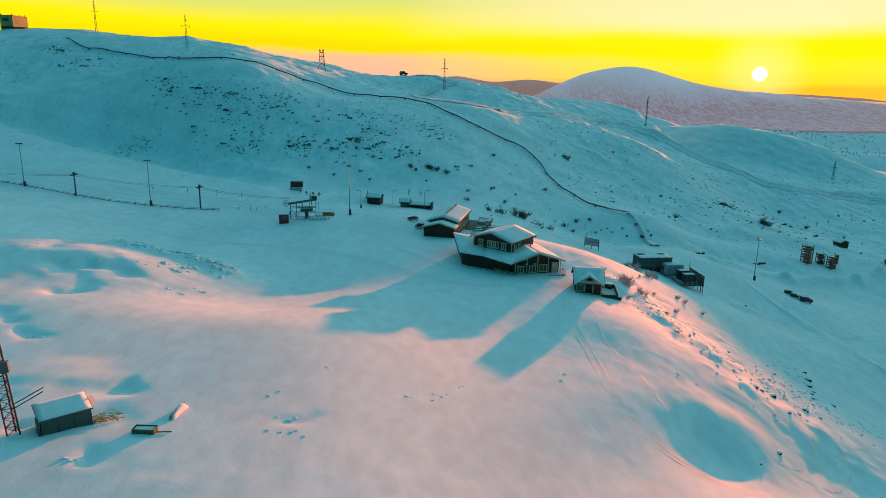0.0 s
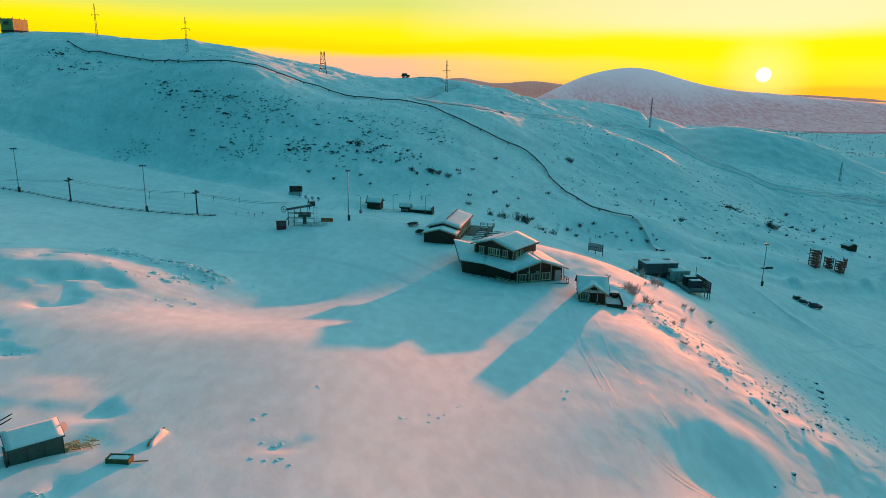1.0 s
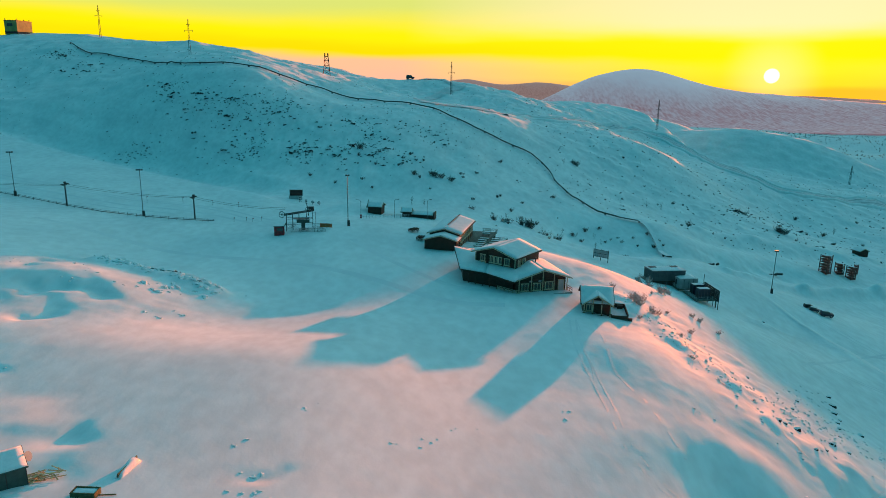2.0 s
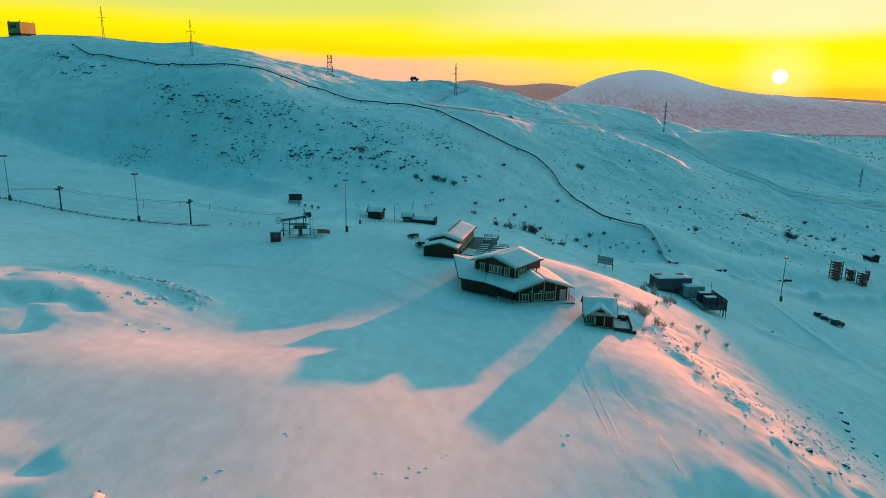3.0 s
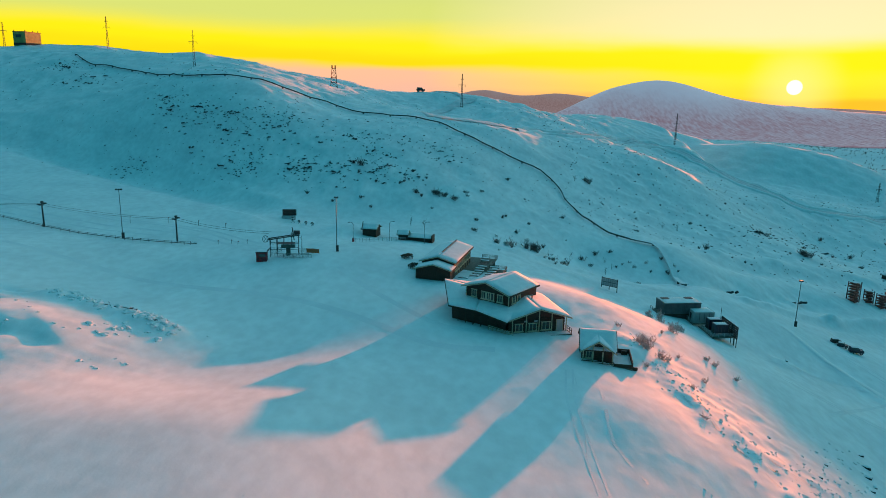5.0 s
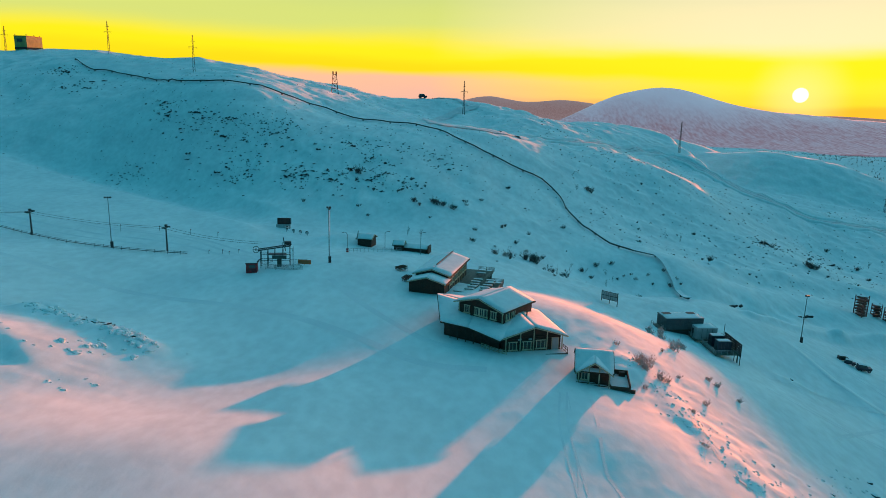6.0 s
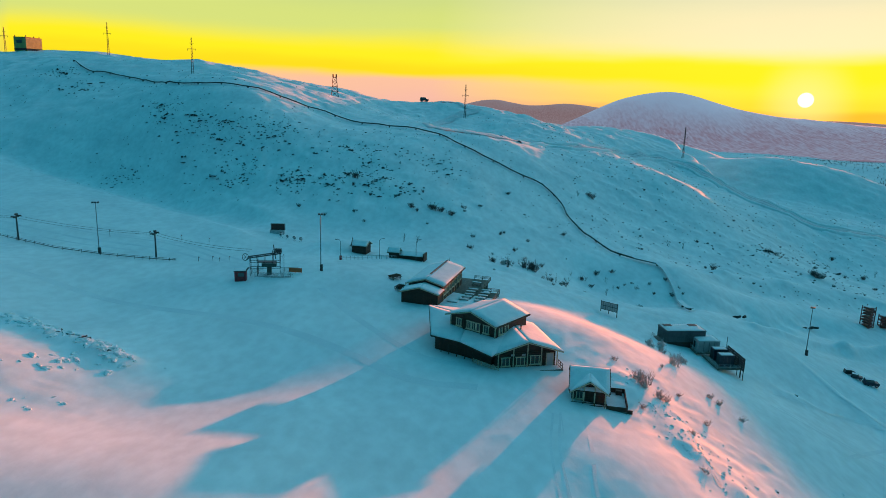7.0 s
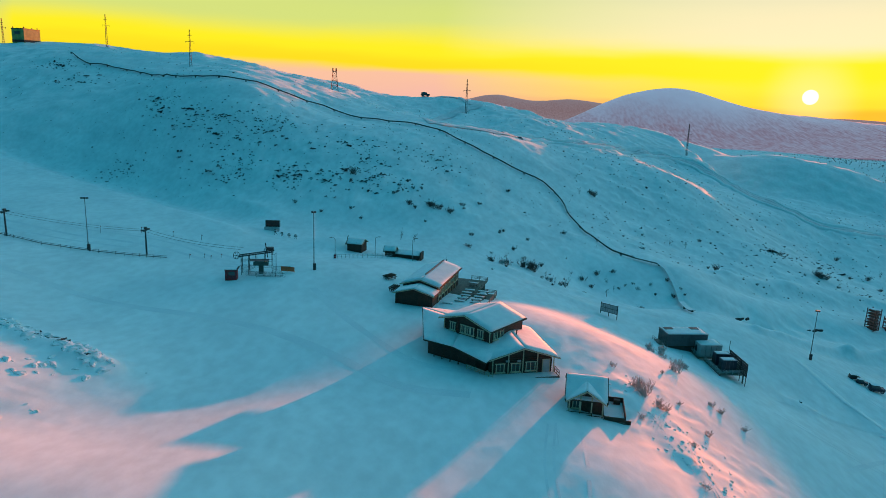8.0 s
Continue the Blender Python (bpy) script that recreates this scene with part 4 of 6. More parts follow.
def build_unit(name, at, size, turn, mat, label, snow=0.1):
    ob = thing(name, at, turn, label, "cabin unit")
    sx, sy, sz = size
    part("body", box(B(), (0, 0, sz / 2), size), mat, ob)
    for i in range(3):
        part("panel_seam", box(B(), (-sx / 2 + sx * (i + 1) / 4, -sy / 2 - 0.015, sz / 2), (0.05, 0.05, sz * 0.94)), DARKSTEEL if mat is PALECLAD else GREYCLAD, ob)
    part("roof_edge", box(B(), (0, 0, sz + 0.03), (sx + 0.12, sy + 0.12, 0.08)), mat, ob)
    a, b = sx / 2 - 0.12, sy / 2 - 0.12
    part("roof_snow", soft_plate(B(), [(-a, -b, sz + 0.072), (a, -b, sz + 0.072), (a, b, sz + 0.072), (-a, b, sz + 0.072)], snow, n=5), ROOF_SNOW, ob, "", True)
    part("door", box(B(), (-sx / 2 - 0.02, 0.1, 1.0), (0.06, 0.8, 1.9)), DARKSTEEL, ob)
    return ob


build_unit("white_unit", (66.6, 173.4, -10.77), (4.9, 4.0, 2.5), 4, PALECLAD, "pale panelled site unit with snow on its flat roof")
build_unit("blue_unit", (67.9, 168.6, -11.27), (3.0, 1.9, 2.5), 3, BLUEBLACK, "dark blue panelled plant unit with a roof hatch", 0.07)
build_unit("blue_unit", (67.9, 165.0, -11.27), (3.0, 1.9, 2.5), 3, BLUEBLACK, "dark blue panelled plant unit with a roof hatch", 0.07)


def build_screen():
    ob = thing("wind_screen", (70.4, 165.6, -11.6), 92, "dark slatted wind screen beside the platform", "screen")
    for i in range(6):
        part("slat", box(B(), (0, 0, 0.5 + i * 0.5), (8.4, 0.06, 0.44)), DARKSTEEL, ob)
    for x in (-4.1, -1.4, 1.4, 4.1):
        part("post", box(B(), (x, 0.08, 0.2), (0.12, 0.12, 6.0)), DARKSTEEL, ob)
    part("mast", rod(B(), (4.2, 0.3, 0), (4.2, 0.3, 5.2), 0.06), DARKSTEEL, ob)
    return ob


build_screen()

# ---- the lift, its huts, lamps and fences ----
def tilt_to(x, y):
    return (x, y, ground(x, y))


def build_lift():
    ob = thing("lift_station", tilt_to(-33.5, 175.0), 8, "grey steel drag-lift drive station with green housing", "lift station")
    house = part("drive_housing", box(B(), (0, 0, 2.9), (4.4, 2.0, 1.0)), GREENSTEEL, ob, "green painted steel housing")
    part("housing_snow", soft_plate(B(), [(-2.1, -0.95, 3.404), (2.1, -0.95, 3.404), (2.1, 0.95, 3.404), (-2.1, 0.95, 3.404)], 0.12, n=4), ROOF_SNOW, house)
    part("pedestal", box(B(), (0, 0, 1.2), (1.3, 1.3, 2.6)), GREENSTEEL, ob)
    for y in (-0.9, 0.9):
        part("gantry_beam", beam(B(), (-6.6, y, 4.9), (3.9, y, 6.3), 0.2, 0.3), DARKSTEEL, ob)
    for x, z in ((-5.8, 5.0), (-3.6, 5.3)):
        for y in (-0.9, 0.9):
            part("gantry_leg", beam(B(), (x, y, -0.3), (x, y, z), 0.16), DARKSTEEL, ob)
        bm = B()
        beam(bm, (x, -0.9, 1.0), (x, 0.9, 3.0), 0.09)
        beam(bm, (x, -0.9, 3.0), (x, 0.9, 4.8), 0.09)
        part("brace", bm, DARKSTEEL, ob)
    for x, z in ((-1.4, 5.55), (1.2, 5.9), (3.4, 6.2)):
        for y in (-0.95, 0.95):
            part("gantry_leg", beam(B(), (x, y, 3.3 if x < 2 else -0.3), (x, y, z), 0.13), DARKSTEEL, ob)
    for z in (2.0, 3.7):
        for y in (-0.95, 0.95):
            part("tie_beam", beam(B(), (-5.8, y, z), (3.4, y, z), 0.11), DARKSTEEL, ob)
    part("service_deck", box(B(), (-0.6, 0, 3.62), (5.6, 1.7, 0.08)), DARKSTEEL, ob)
    for i in range(9):
        x = -6.2 + i * 1.2
        part("cross_bar", beam(B(), (x, -1.0, 5.0 + (x + 6.6) * 0.133), (x, 1.0, 5.0 + (x + 6.6) * 0.133), 0.1), DARKSTEEL, ob)

    def wheel(x, z, r, tip):
        m = pose(x, 0, z, 90 - tip, 0, 0)
        bm = B()
        for k in range(24):
            a, b = 2 * math.pi * k / 24, 2 * math.pi * (k + 1) / 24
            rod(bm, m @ Vector((r * math.cos(a), r * math.sin(a), 0)), m @ Vector((r * math.cos(b), r * math.sin(b), 0)), 0.09, 5)
        for k in range(6):
            a = math.pi * k / 3
            rod(bm, m @ Vector((0, 0, 0)), m @ Vector((r * math.cos(a), r * math.sin(a), 0)), 0.05, 5)
        return part("bullwheel", bm, DARKSTEEL, ob, "spoked steel rope wheel")

    wheel(-7.3, 5.0, 0.95, 10)
    wheel(2.2, 6.6, 1.2, 60)
    mast = B()
    rod(mast, (2.0, 0, 4.5), (1.4, 0, 8.6), 0.14)
    part("mast", mast, DARKSTEEL, ob)
    part("motor", box(B(), (2.9, 0, 7.0), (1.9, 1.0, 0.8)), DARKSTEEL, ob)
    frame = B()
    for p, q in (((4.4, -1.2, 0), (4.4, -1.2, 5.6)), ((4.4, 1.2, 0), (4.4, 1.2, 5.6)), ((4.4, -1.2, 5.6), (4.4, 1.2, 5.6)), ((3.2, -1.2, 5.6), (4.4, -1.2, 5.6))):
        rod(frame, p, q, 0.05)
    part("cable_frame", frame, STEEL, ob)
    ob.scale = (0.72, 0.9, 0.80)
    return ob


build_lift()


def build_barrier(at, turn, n, name="crowd_barrier", label="grey steel crowd barriers round the lift station"):
    ob = thing(name, at, turn, label, "barrier", "barriers round the lift")
    for i in range(n):
        bm = B()
        x = i * 2.1
        for p, q in (((x, 0, 0), (x, 0, 1.1)), ((x + 2, 0, 0), (x + 2, 0, 1.1)), ((x, 0, 1.1), (x + 2, 0, 1.1)), ((x, 0, 0.25), (x + 2, 0, 0.25))):
            rod(bm, p, q, 0.035, 5)
        panel = part("barrier_panel", bm, STEEL, ob)
        for k in range(1, 8):
            part("bar", rod(B(), (x + k * 0.25, 0, 0.25), (x + k * 0.25, 0, 1.1), 0.018, 4), STEEL, panel)
    return ob


build_barrier(tilt_to(-36.2, 172.6), 4, 2)
build_barrier(tilt_to(-33.6, 171.6), 2, 3)
build_barrier(tilt_to(-32.2, 172.0), 8, 2)
build_barrier(tilt_to(-37.6, 175.5), 70, 2)
build_barrier(tilt_to(-31.5, 176.6), 5, 2)


def build_red_box():
    ob = thing("red_lift_kiosk", tilt_to(-38.7, 170.6), 8, "red lift attendant kiosk with open flap", "kiosk")
    part("body", box(B(), (0, 0, 1.1), (2.4, 2.0, 2.3)), REDPAINT, ob)
    part("roof", box(B(), (0, 0, 2.3), (2.7, 2.3, 0.14)), DARKSTEEL, ob)
    part("roof_snow", soft_plate(B(), [(-1.3, -1.1, 2.375), (1.3, -1.1, 2.375), (1.3, 1.1, 2.375), (-1.3, 1.1, 2.375)], 0.12, n=4), ROOF_SNOW, ob)
    part("flap", beam(B(), (1.3, -0.4, 2.3), (1.8, -0.6, 3.1), 0.9, 0.06), DARKSTEEL, ob)
    part("window_pane", box(B(), (0.2, -1.02, 1.5), (1.3, 0.05, 0.8)), GLASS, ob)
    return ob


build_red_box()
net = thing("orange_safety_fence", tilt_to(-29.3, 175.9), -8, "orange safety netting on short poles", "safety fence")
for i in range(2):
    part("net_panel", box(B(), (0.75 + i * 1.55, 0, 0.75), (1.5, 0.05, 1.0)), ORANGE, net)
for i in range(3):
    part("pole", rod(B(), (i * 1.55, 0, -0.2), (i * 1.55, 0, 1.35), 0.04), ORANGE, net)


def build_floodlight(at, h, heads, lean=0.0, label="tall grey floodlight mast", box_base=True):
    ob = thing("floodlight_mast", at, lean, label, "floodlight", "floodlights along the slope")
    part("pole", rod(B(), (0, 0, -0.4), (0, 0, h), 0.13, 8, 0.08), STEEL, ob)
    part("crossarm", box(B(), (0, 0, h), (heads * 0.55, 0.12, 0.12)), STEEL, ob)
    for i in range(heads):
        x = (i - (heads - 1) / 2) * 0.6
        part("lamp_head", box(B(), (x, -0.12, h + 0.12), (0.46, 0.4, 0.36)), DARKSTEEL, ob)
    if box_base:
        part("switch_box", box(B(), (0.12, -0.1, 0.75), (0.65, 0.5, 1.5)), DARKSTEEL, ob)
    return ob


build_floodlight(tilt_to(-22.4, 178.3), 13.2, 2, 10)
build_floodlight(tilt_to(-79.2, 188.0), 12.6, 3, 15)
build_floodlight(tilt_to(-119.5, 199.0), 12.4, 3, 15)
build_floodlight(tilt_to(100.6, 192.4), 12.8, 2, -20)


def build_lamp(at, turn, h=5.2, red=False):
    ob = thing("street_lamp", at, turn, "slim curved steel lamp post" + (" with a red padded foot" if red else ""), "street lamp", "lamp posts by the fence")
    bm = B()
    rod(bm, (0, 0, -0.3), (0, 0, h - 0.6), 0.07)
    rod(bm, (0, 0, h - 0.6), (0.25, 0, h - 0.15), 0.06)
    rod(bm, (0.25, 0, h - 0.15), (0.9, 0, h), 0.05)
    part("pole", bm, STEEL, ob)
    part("lamp_head", box(B(), (1.1, 0, h - 0.02), (0.55, 0.22, 0.12)), DARKSTEEL, ob)
    if red:
        part("padding", rod(B(), (0, 0, 0), (0, 0, 1.1), 0.3, 8), REDPAINT, ob, "red padding")
    return ob


build_lamp(tilt_to(-20.6, 195.5), 185, 5.4, True)
build_lamp(tilt_to(-11.3, 202.6), 0, 5.6)
build_lamp(tilt_to(-1.5, 203.0), 0, 6.2)


def build_tower(at, turn, h=6.4):
    ob = thing("lift_tower", at, turn, "dark drag-lift tower with short rope crossarm", "lift tower", "drag-lift towers")
    part("mast", rod(B(), (0, 0, -0.4), (0, 0, h), 0.24, 8, 0.16), DARKSTEEL, ob)
    part("crossarm", box(B(), (0, 0, h - 0.5), (2.3, 0.16, 0.2)), DARKSTEEL, ob)
    for s in (-1, 1):
        part("roller_set", box(B(), (s * 1.05, 0, h - 0.28), (0.3, 1.2, 0.32)), DARKSTEEL, ob)
    part("lamp", box(B(), (0.1, 0, h + 0.2), (0.7, 0.5, 0.4)), DARKSTEEL, ob)
    return ob


TOWERS = [(-66.0, 190.0), (-101.0, 191.0), (-141.0, 193.0)]
for x, y in TOWERS:
    build_tower(tilt_to(x, y), 90)


def sagging(bm, a, b, sag, r, n=10):
    a, b = Vector(a), Vector(b)
    pts = [a.lerp(b, i / n) - Vector((0, 0, sag * 4 * (i / n) * (1 - i / n))) for i in range(n + 1)]
    for p, q in zip(pts, pts[1:]):
        rod(bm, p, q, r, 4)
    return bm


for s in (-1, 1):
    rope = thing("lift_rope", tilt_to(-33.5, 175.0), 0, "thin dark steel lift rope between the towers", "rope")
    line = [Vector((-38.0, 176.0 + s, ground(-33.5, 175) + 5.2))] + [Vector((x, y + s, ground(x, y) + 6.0)) for x, y in TOWERS]
    o = rope.matrix_basis.translation
    for a, b in zip(line, line[1:]):
        part("rope_span", sagging(B(), a - o, b - o, 0.7, 0.03), DARKSTEEL, rope)

# low rope fence along the slope
fence = thing("slope_fence", tilt_to(-95, 186), 0, "low dark rope fence along the piste", "fence")
o = fence.matrix_basis.translation
line = [(-148, 206), (-130, 203.5), (-118, 198), (-104, 191.5), (-90, 187), (-78, 186.3), (-68, 187), (-60, 187.6)]
for (x0, y0), (x1, y1) in zip(line, line[1:]):
    n = 5
    for i in range(n):
        x, y = x0 + (x1 - x0) * i / n, y0 + (y1 - y0) * i / n
        part("post", rod(B(), Vector((x, y, ground(x, y) - 0.2)) - o, Vector((x, y, ground(x, y) + 0.9)) - o, 0.06, 5), DARKSTEEL, fence)
    bm = B()
    for i in range(n):
        a = [x0 + (x1 - x0) * i / n, y0 + (y1 - y0) * i / n]
        b = [x0 + (x1 - x0) * (i + 1) / n, y0 + (y1 - y0) * (i + 1) / n]
        for h, r in ((0.75, 0.04), (0.4, 0.09)):
            rod(bm, Vector((*a, ground(*a) + h)) - o, Vector((*b, ground(*b) + h)) - o, r, 4)
    part("net", bm, DARKSTEEL, fence)
fence2 = thing("yard_fence", tilt_to(-15, 199), 0, "pale post-and-rail fence in the snow", "fence")
o = fence2.matrix_basis.translation
yard = [tilt_to(x, y) for x, y in ((-20.8, 194.4), (-16.5, 198.4), (-12.0, 201.6), (-7.0, 204.6))]
railing(fence2, [Vector(p) - o for p in yard], 1.05, 1.3, PALECLAD, 2, 0.08)
for x, y, h in ((-55, 189, 1.2), (-52, 190.5, 1.1), (-50, 189.5, 1.0), (-48, 191, 1.1), (-84, 203, 2.0), (-58, 205, 1.6), (-66, 206, 1.6), (-75, 207, 1.6)):
    mk = thing("piste_marker", tilt_to(x, y), 0, "thin dark piste marker pole", "marker pole", "piste markers")
    part("pole", rod(B(), (0, 0, -0.3), (0, 0, h), 0.045, 5), DARKSTEEL, mk)
    part("flag", box(B(), (0.14, 0, h - 0.15), (0.24, 0.02, 0.24)), REDPAINT, mk)


def build_scoreboard():
    ob = thing("display_board", tilt_to(-45.0, 226.8), 6, "dark display board on a pale snowed-in plinth", "display board")
    part("plinth", box(B(), (0, 0, 0.6), (6.2, 2.2, 1.8)), PALECLAD, ob)
    part("panel", box(B(), (0.4, 0, 2.9), (6.0, 0.7, 2.7)), RUST, ob, "dark brown panel")
    for x in (-2.65, 3.45):
        part("panel_frame", box(B(), (x, -0.05, 2.9), (0.25, 0.85, 2.9)), PALECLAD, ob)
    part("snow_cap", soft_plate(B(), [(-2.7, -0.5, 4.27), (3.5, -0.5, 4.27), (3.5, 0.5, 4.27), (-2.7, 0.5, 4.27)], 0.2, n=4), ROOF_SNOW, ob)
    ob.scale = (0.68, 0.8, 0.72)
    return ob


build_scoreboard()


def build_snow_gun():
    ob = thing("snow_gun", (0, 0, 0), 0, "white fan snow gun parked in a row", "snow gun", "snow guns parked in a row")
    bm = B()
    rod(bm, (0, -0.7, 1.35), (0, 0.7, 1.55), 0.55, 12, 0.7)
    part("barrel", bm, PALECLAD, ob, "white fan barrel")
    part("fan_hub", rod(B(), (0, -0.74, 1.34), (0, -0.5, 1.38), 0.3, 8), DARKSTEEL, ob)
    for a in range(3):
        part("leg", beam(B(), (0, 0, 1.0), (0.8 * math.cos(a * 2.1), 0.8 * math.sin(a * 2.1), -0.15), 0.09), DARKSTEEL, ob)
    part("hood", box(B(), (0, 0.1, 2.1), (0.8, 0.8, 0.25)), DARKSTEEL, ob)
    return ob


gun = build_snow_gun()
for k, (x, y) in enumerate(((-42.8, 222.2), (-40.6, 221.2), (-38.3, 220.2), (-36.2, 219.4))):
    m = Matrix.Translation(tilt_to(x, y)) @ pose(0, 0, 0, 0, 0, 10 + 17 * k) @ Matrix.Diagonal((0.75, 0.75, 0.75, 1))
    if k == 0:
        gun.matrix_basis = m
    else:
        copy_thing(gun, m)


def build_log_hut(at, turn, sx, sy, h, label, horn=False):
    ob = thing("log_hut", at, turn, label, "hut")
    gable_m = pose(0, -sy / 2, 0)
    w = B()
    gable_wall(w, gable_m, sx / 2, -0.4, h, h + 0.9, sy)
    part("wall", w, LOG, ob)
    log_courses(ob, pose(0, -sy / 2 - 0.01, 0), -sx / 2, sx / 2, -0.2, h)
    log_courses(ob, pose(sx / 2 + 0.01, 0, 0, 0, 0, 90), -sy / 2, sy / 2, -0.2, h)
    gable_roof(ob, pose(0, -sy / 2 - 0.4, 0), sx / 2 + 0.45, h - 0.1, h + 1.0, sy + 0.8, 0.25, 0.12)
    dr = part("door", box(B(), (sx / 2 + 0.12, 0.3, 0.85), (0.1, 0.85, 1.7)), TRIM, ob, "pale boarded door")
    if horn:
        part("roof_horn", beam(B(), (-sx / 2 - 0.5, sy / 2, h), (-0.3, sy / 2 + 0.4, h + 1.7), 0.16), LOG, ob)
    return ob


build_log_hut(tilt_to(-17.2, 210.0), 78, 4.2, 4.0, 2.3, "small weathered log hut with snowy roof", True)
build_log_hut(tilt_to(-7.6, 206.8), 82, 2.2, 2.6, 1.7, "tiny dark log shed beside the long store")


def build_store():
    ob = thing("long_store", tilt_to(-3.0, 205.8), -14, "long low store with snow roof and log posts", "shed")
    part("wall", box(B(), (0, 0.6, 0.7), (7.4, 2.4, 2.2)), LOG, ob)
    c = [(-4.0, -1.0, 1.75), (4.0, -1.0, 1.75), (4.0, 2.6, 3.1), (-4.0, 2.6, 3.1)]
    roof = part("roof", plate(B(), c, 0.14), BOARD, ob)
    part("roof_snow", soft_plate(B(), [(x, y, z + 0.005) for x, y, z in c], 0.24, n=6), ROOF_SNOW, roof, "", True)
    for x in (-3.6, 0, 3.6):
        part("post", beam(B(), (x, -0.9, -0.4), (x, -0.9, 1.7), 0.16), LOG, ob)
    part("end_wall", box(B(), (4.3, 0.9, 1.4), (0.3, 3.6, 3.6)), LOG, ob)
    ob.scale = (0.88, 0.8, 0.6)
    return ob


build_store()


def build_sign():
    ob = thing("sign_frame", tilt_to(47.5, 187.5), -42, "dark mesh-backed sign frame on two posts", "sign")
    fr = B()
    for z in (1.0, 2.0, 3.0):
        beam(fr, (-2.2, 0, z), (2.2, 0, z), 0.1)
    for i in range(8):
        beam(fr, (-2.2 + i * 0.63, 0, 1.0), (-2.2 + i * 0.63, 0, 3.0), 0.05)
    part("lattice", fr, DARKSTEEL, ob)
    part("panel", box(B(), (0, 0.06, 2.0), (4.3, 0.05, 1.95)), PALECLAD, ob)
    for x in (-2.25, 0, 2.25):
        part("post", beam(B(), (x, 0.12, -0.4), (x, 0.12, 3.2), 0.14), DARKSTEEL, ob)
    return ob


build_sign()

# ---- the hillside: covered pipe, road, masts, the building on the crest ----
def smooth_line(pts, step=4.0):
    """Points along a soft curve through pts (x, y)."""
    out = []
    P = [Vector((*p, 0)) for p in pts]
    P = [P[0] * 2 - P[1]] + P + [P[-1] * 2 - P[-2]]
    for i in range(1, len(P) - 2):
        n = max(2, int((P[i + 1] - P[i]).length / step))
        for k in range(n):
            t = k / n
            a, b, c, d = P[i - 1], P[i], P[i + 1], P[i + 2]
            out.append(0.5 * (2 * b + (c - a) * t + (2 * a - 5 * b + 4 * c - d) * t * t + (3 * b - a - 3 * c + d) * t ** 3))
    out.append(P[-2])
    return out


def build_pipe():
    pts = [(-206, 414), (-190, 399), (-158, 384), (-120, 350), (-92, 341), (-73, 345), (-53, 351), (-35, 346), (-13, 337), (5, 322), (17, 313), (33, 310), (46, 307), (52.6, 297), (54, 284), (60, 263), (66, 252), (74, 246), (77, 237), (75.8, 215), (74, 204)]
    line = smooth_line(pts, 4.0)
    o = Vector(tilt_to(0, 330))
    ob = thing("covered_pipe", o, 0, "dark timber-covered pipe on low trestles winding downhill", "pipe")
    for k in range(0, len(line) - 1, 3):
        seg = line[k:k + 4]
        bm = B()
        for a, b in zip(seg, seg[1:]):
            pa, pb = Vector((a.x, a.y, ground(a.x, a.y) + 0.75)) - o, Vector((b.x, b.y, ground(b.x, b.y) + 0.75)) - o
            beam(bm, pa, pb + (pb - pa) * 0.03, 0.5, 0.45)
        part("pipe_section", bm, TUBE, ob)
        sb = B()
        for a, b in zip(seg, seg[1:]):
            pa, pb = Vector((a.x, a.y, ground(a.x, a.y) + 1.04)) - o, Vector((b.x, b.y, ground(b.x, b.y) + 1.04)) - o
            beam(sb, pa, pb, 1.5 if a.y < 250 else 0.36, 0.2 if a.y < 250 else 0.14)
        part("snow_strip", sb, ROOF_SNOW, ob)
        a = seg[0]
        part("trestle", box(B(), (a.x - o.x, a.y - o.y, ground(a.x, a.y) + 0.2 - o.z), (0.5, 0.5, 1.1)), TUBE, ob)
    return ob


build_pipe()


def ribbon(name, pts, width, lift, mat, label, category, crown=0.0):
    line = smooth_line(pts, 3.0)
    bm = B()
    rows = []
    for i, p in enumerate(line):
        d = (line[min(i + 1, len(line) - 1)] - line[max(i - 1, 0)]).normalized()
        s = Vector((-d.y, d.x, 0))
        row = []
        for k in range(7):
            u = (k / 6 - 0.5) * width * (1 + 0.06 * math.sin(i * 0.7))
            q = p + s * u
            row.append(bm.verts.new((q.x, q.y, ground(q.x, q.y) + lift + crown * (1 - (2 * k / 6 - 1) ** 2))))
        rows.append(row)
    for a, b in zip(rows, rows[1:]):
        for k in range(6):
            bm.faces.new((a[k], a[k + 1], b[k + 1], b[k]))
    ob = new(name, mesh_of(name, bm, mat, True))
    return tagged(ob, label, category, kind="structure")


PACKED = material("packed_road_snow", (0.78, 0.77, 0.79), 0.8, (0.66, 0.65, 0.68), 0.35, 0.08, 2.0, 0.5, 1.5, stretch=(1, 1, 1))
ROAD = [(330, 404), (290, 397), (264, 394), (236, 386.5), (214, 383), (199, 388), (187, 401), (179, 426), (173, 448), (164, 465), (145, 469), (116, 448), (74, 396), (53, 385), (36, 360), (22, 345), (10, 342), (0, 350), (-4, 372), (-3, 410), (6, 438), (15, 452), (22, 462), (12, 476), (-6, 488)]
RUT = material("trodden_rut", (0.42, 0.41, 0.44), 0.8, (0.55, 0.54, 0.57), 0.3, 0.1, 2.0, 0.3, 2.0)
ribbon("road", ROAD, 7.5, 0.30, PACKED, "packed snow road winding up the fell", "road", 0.10)


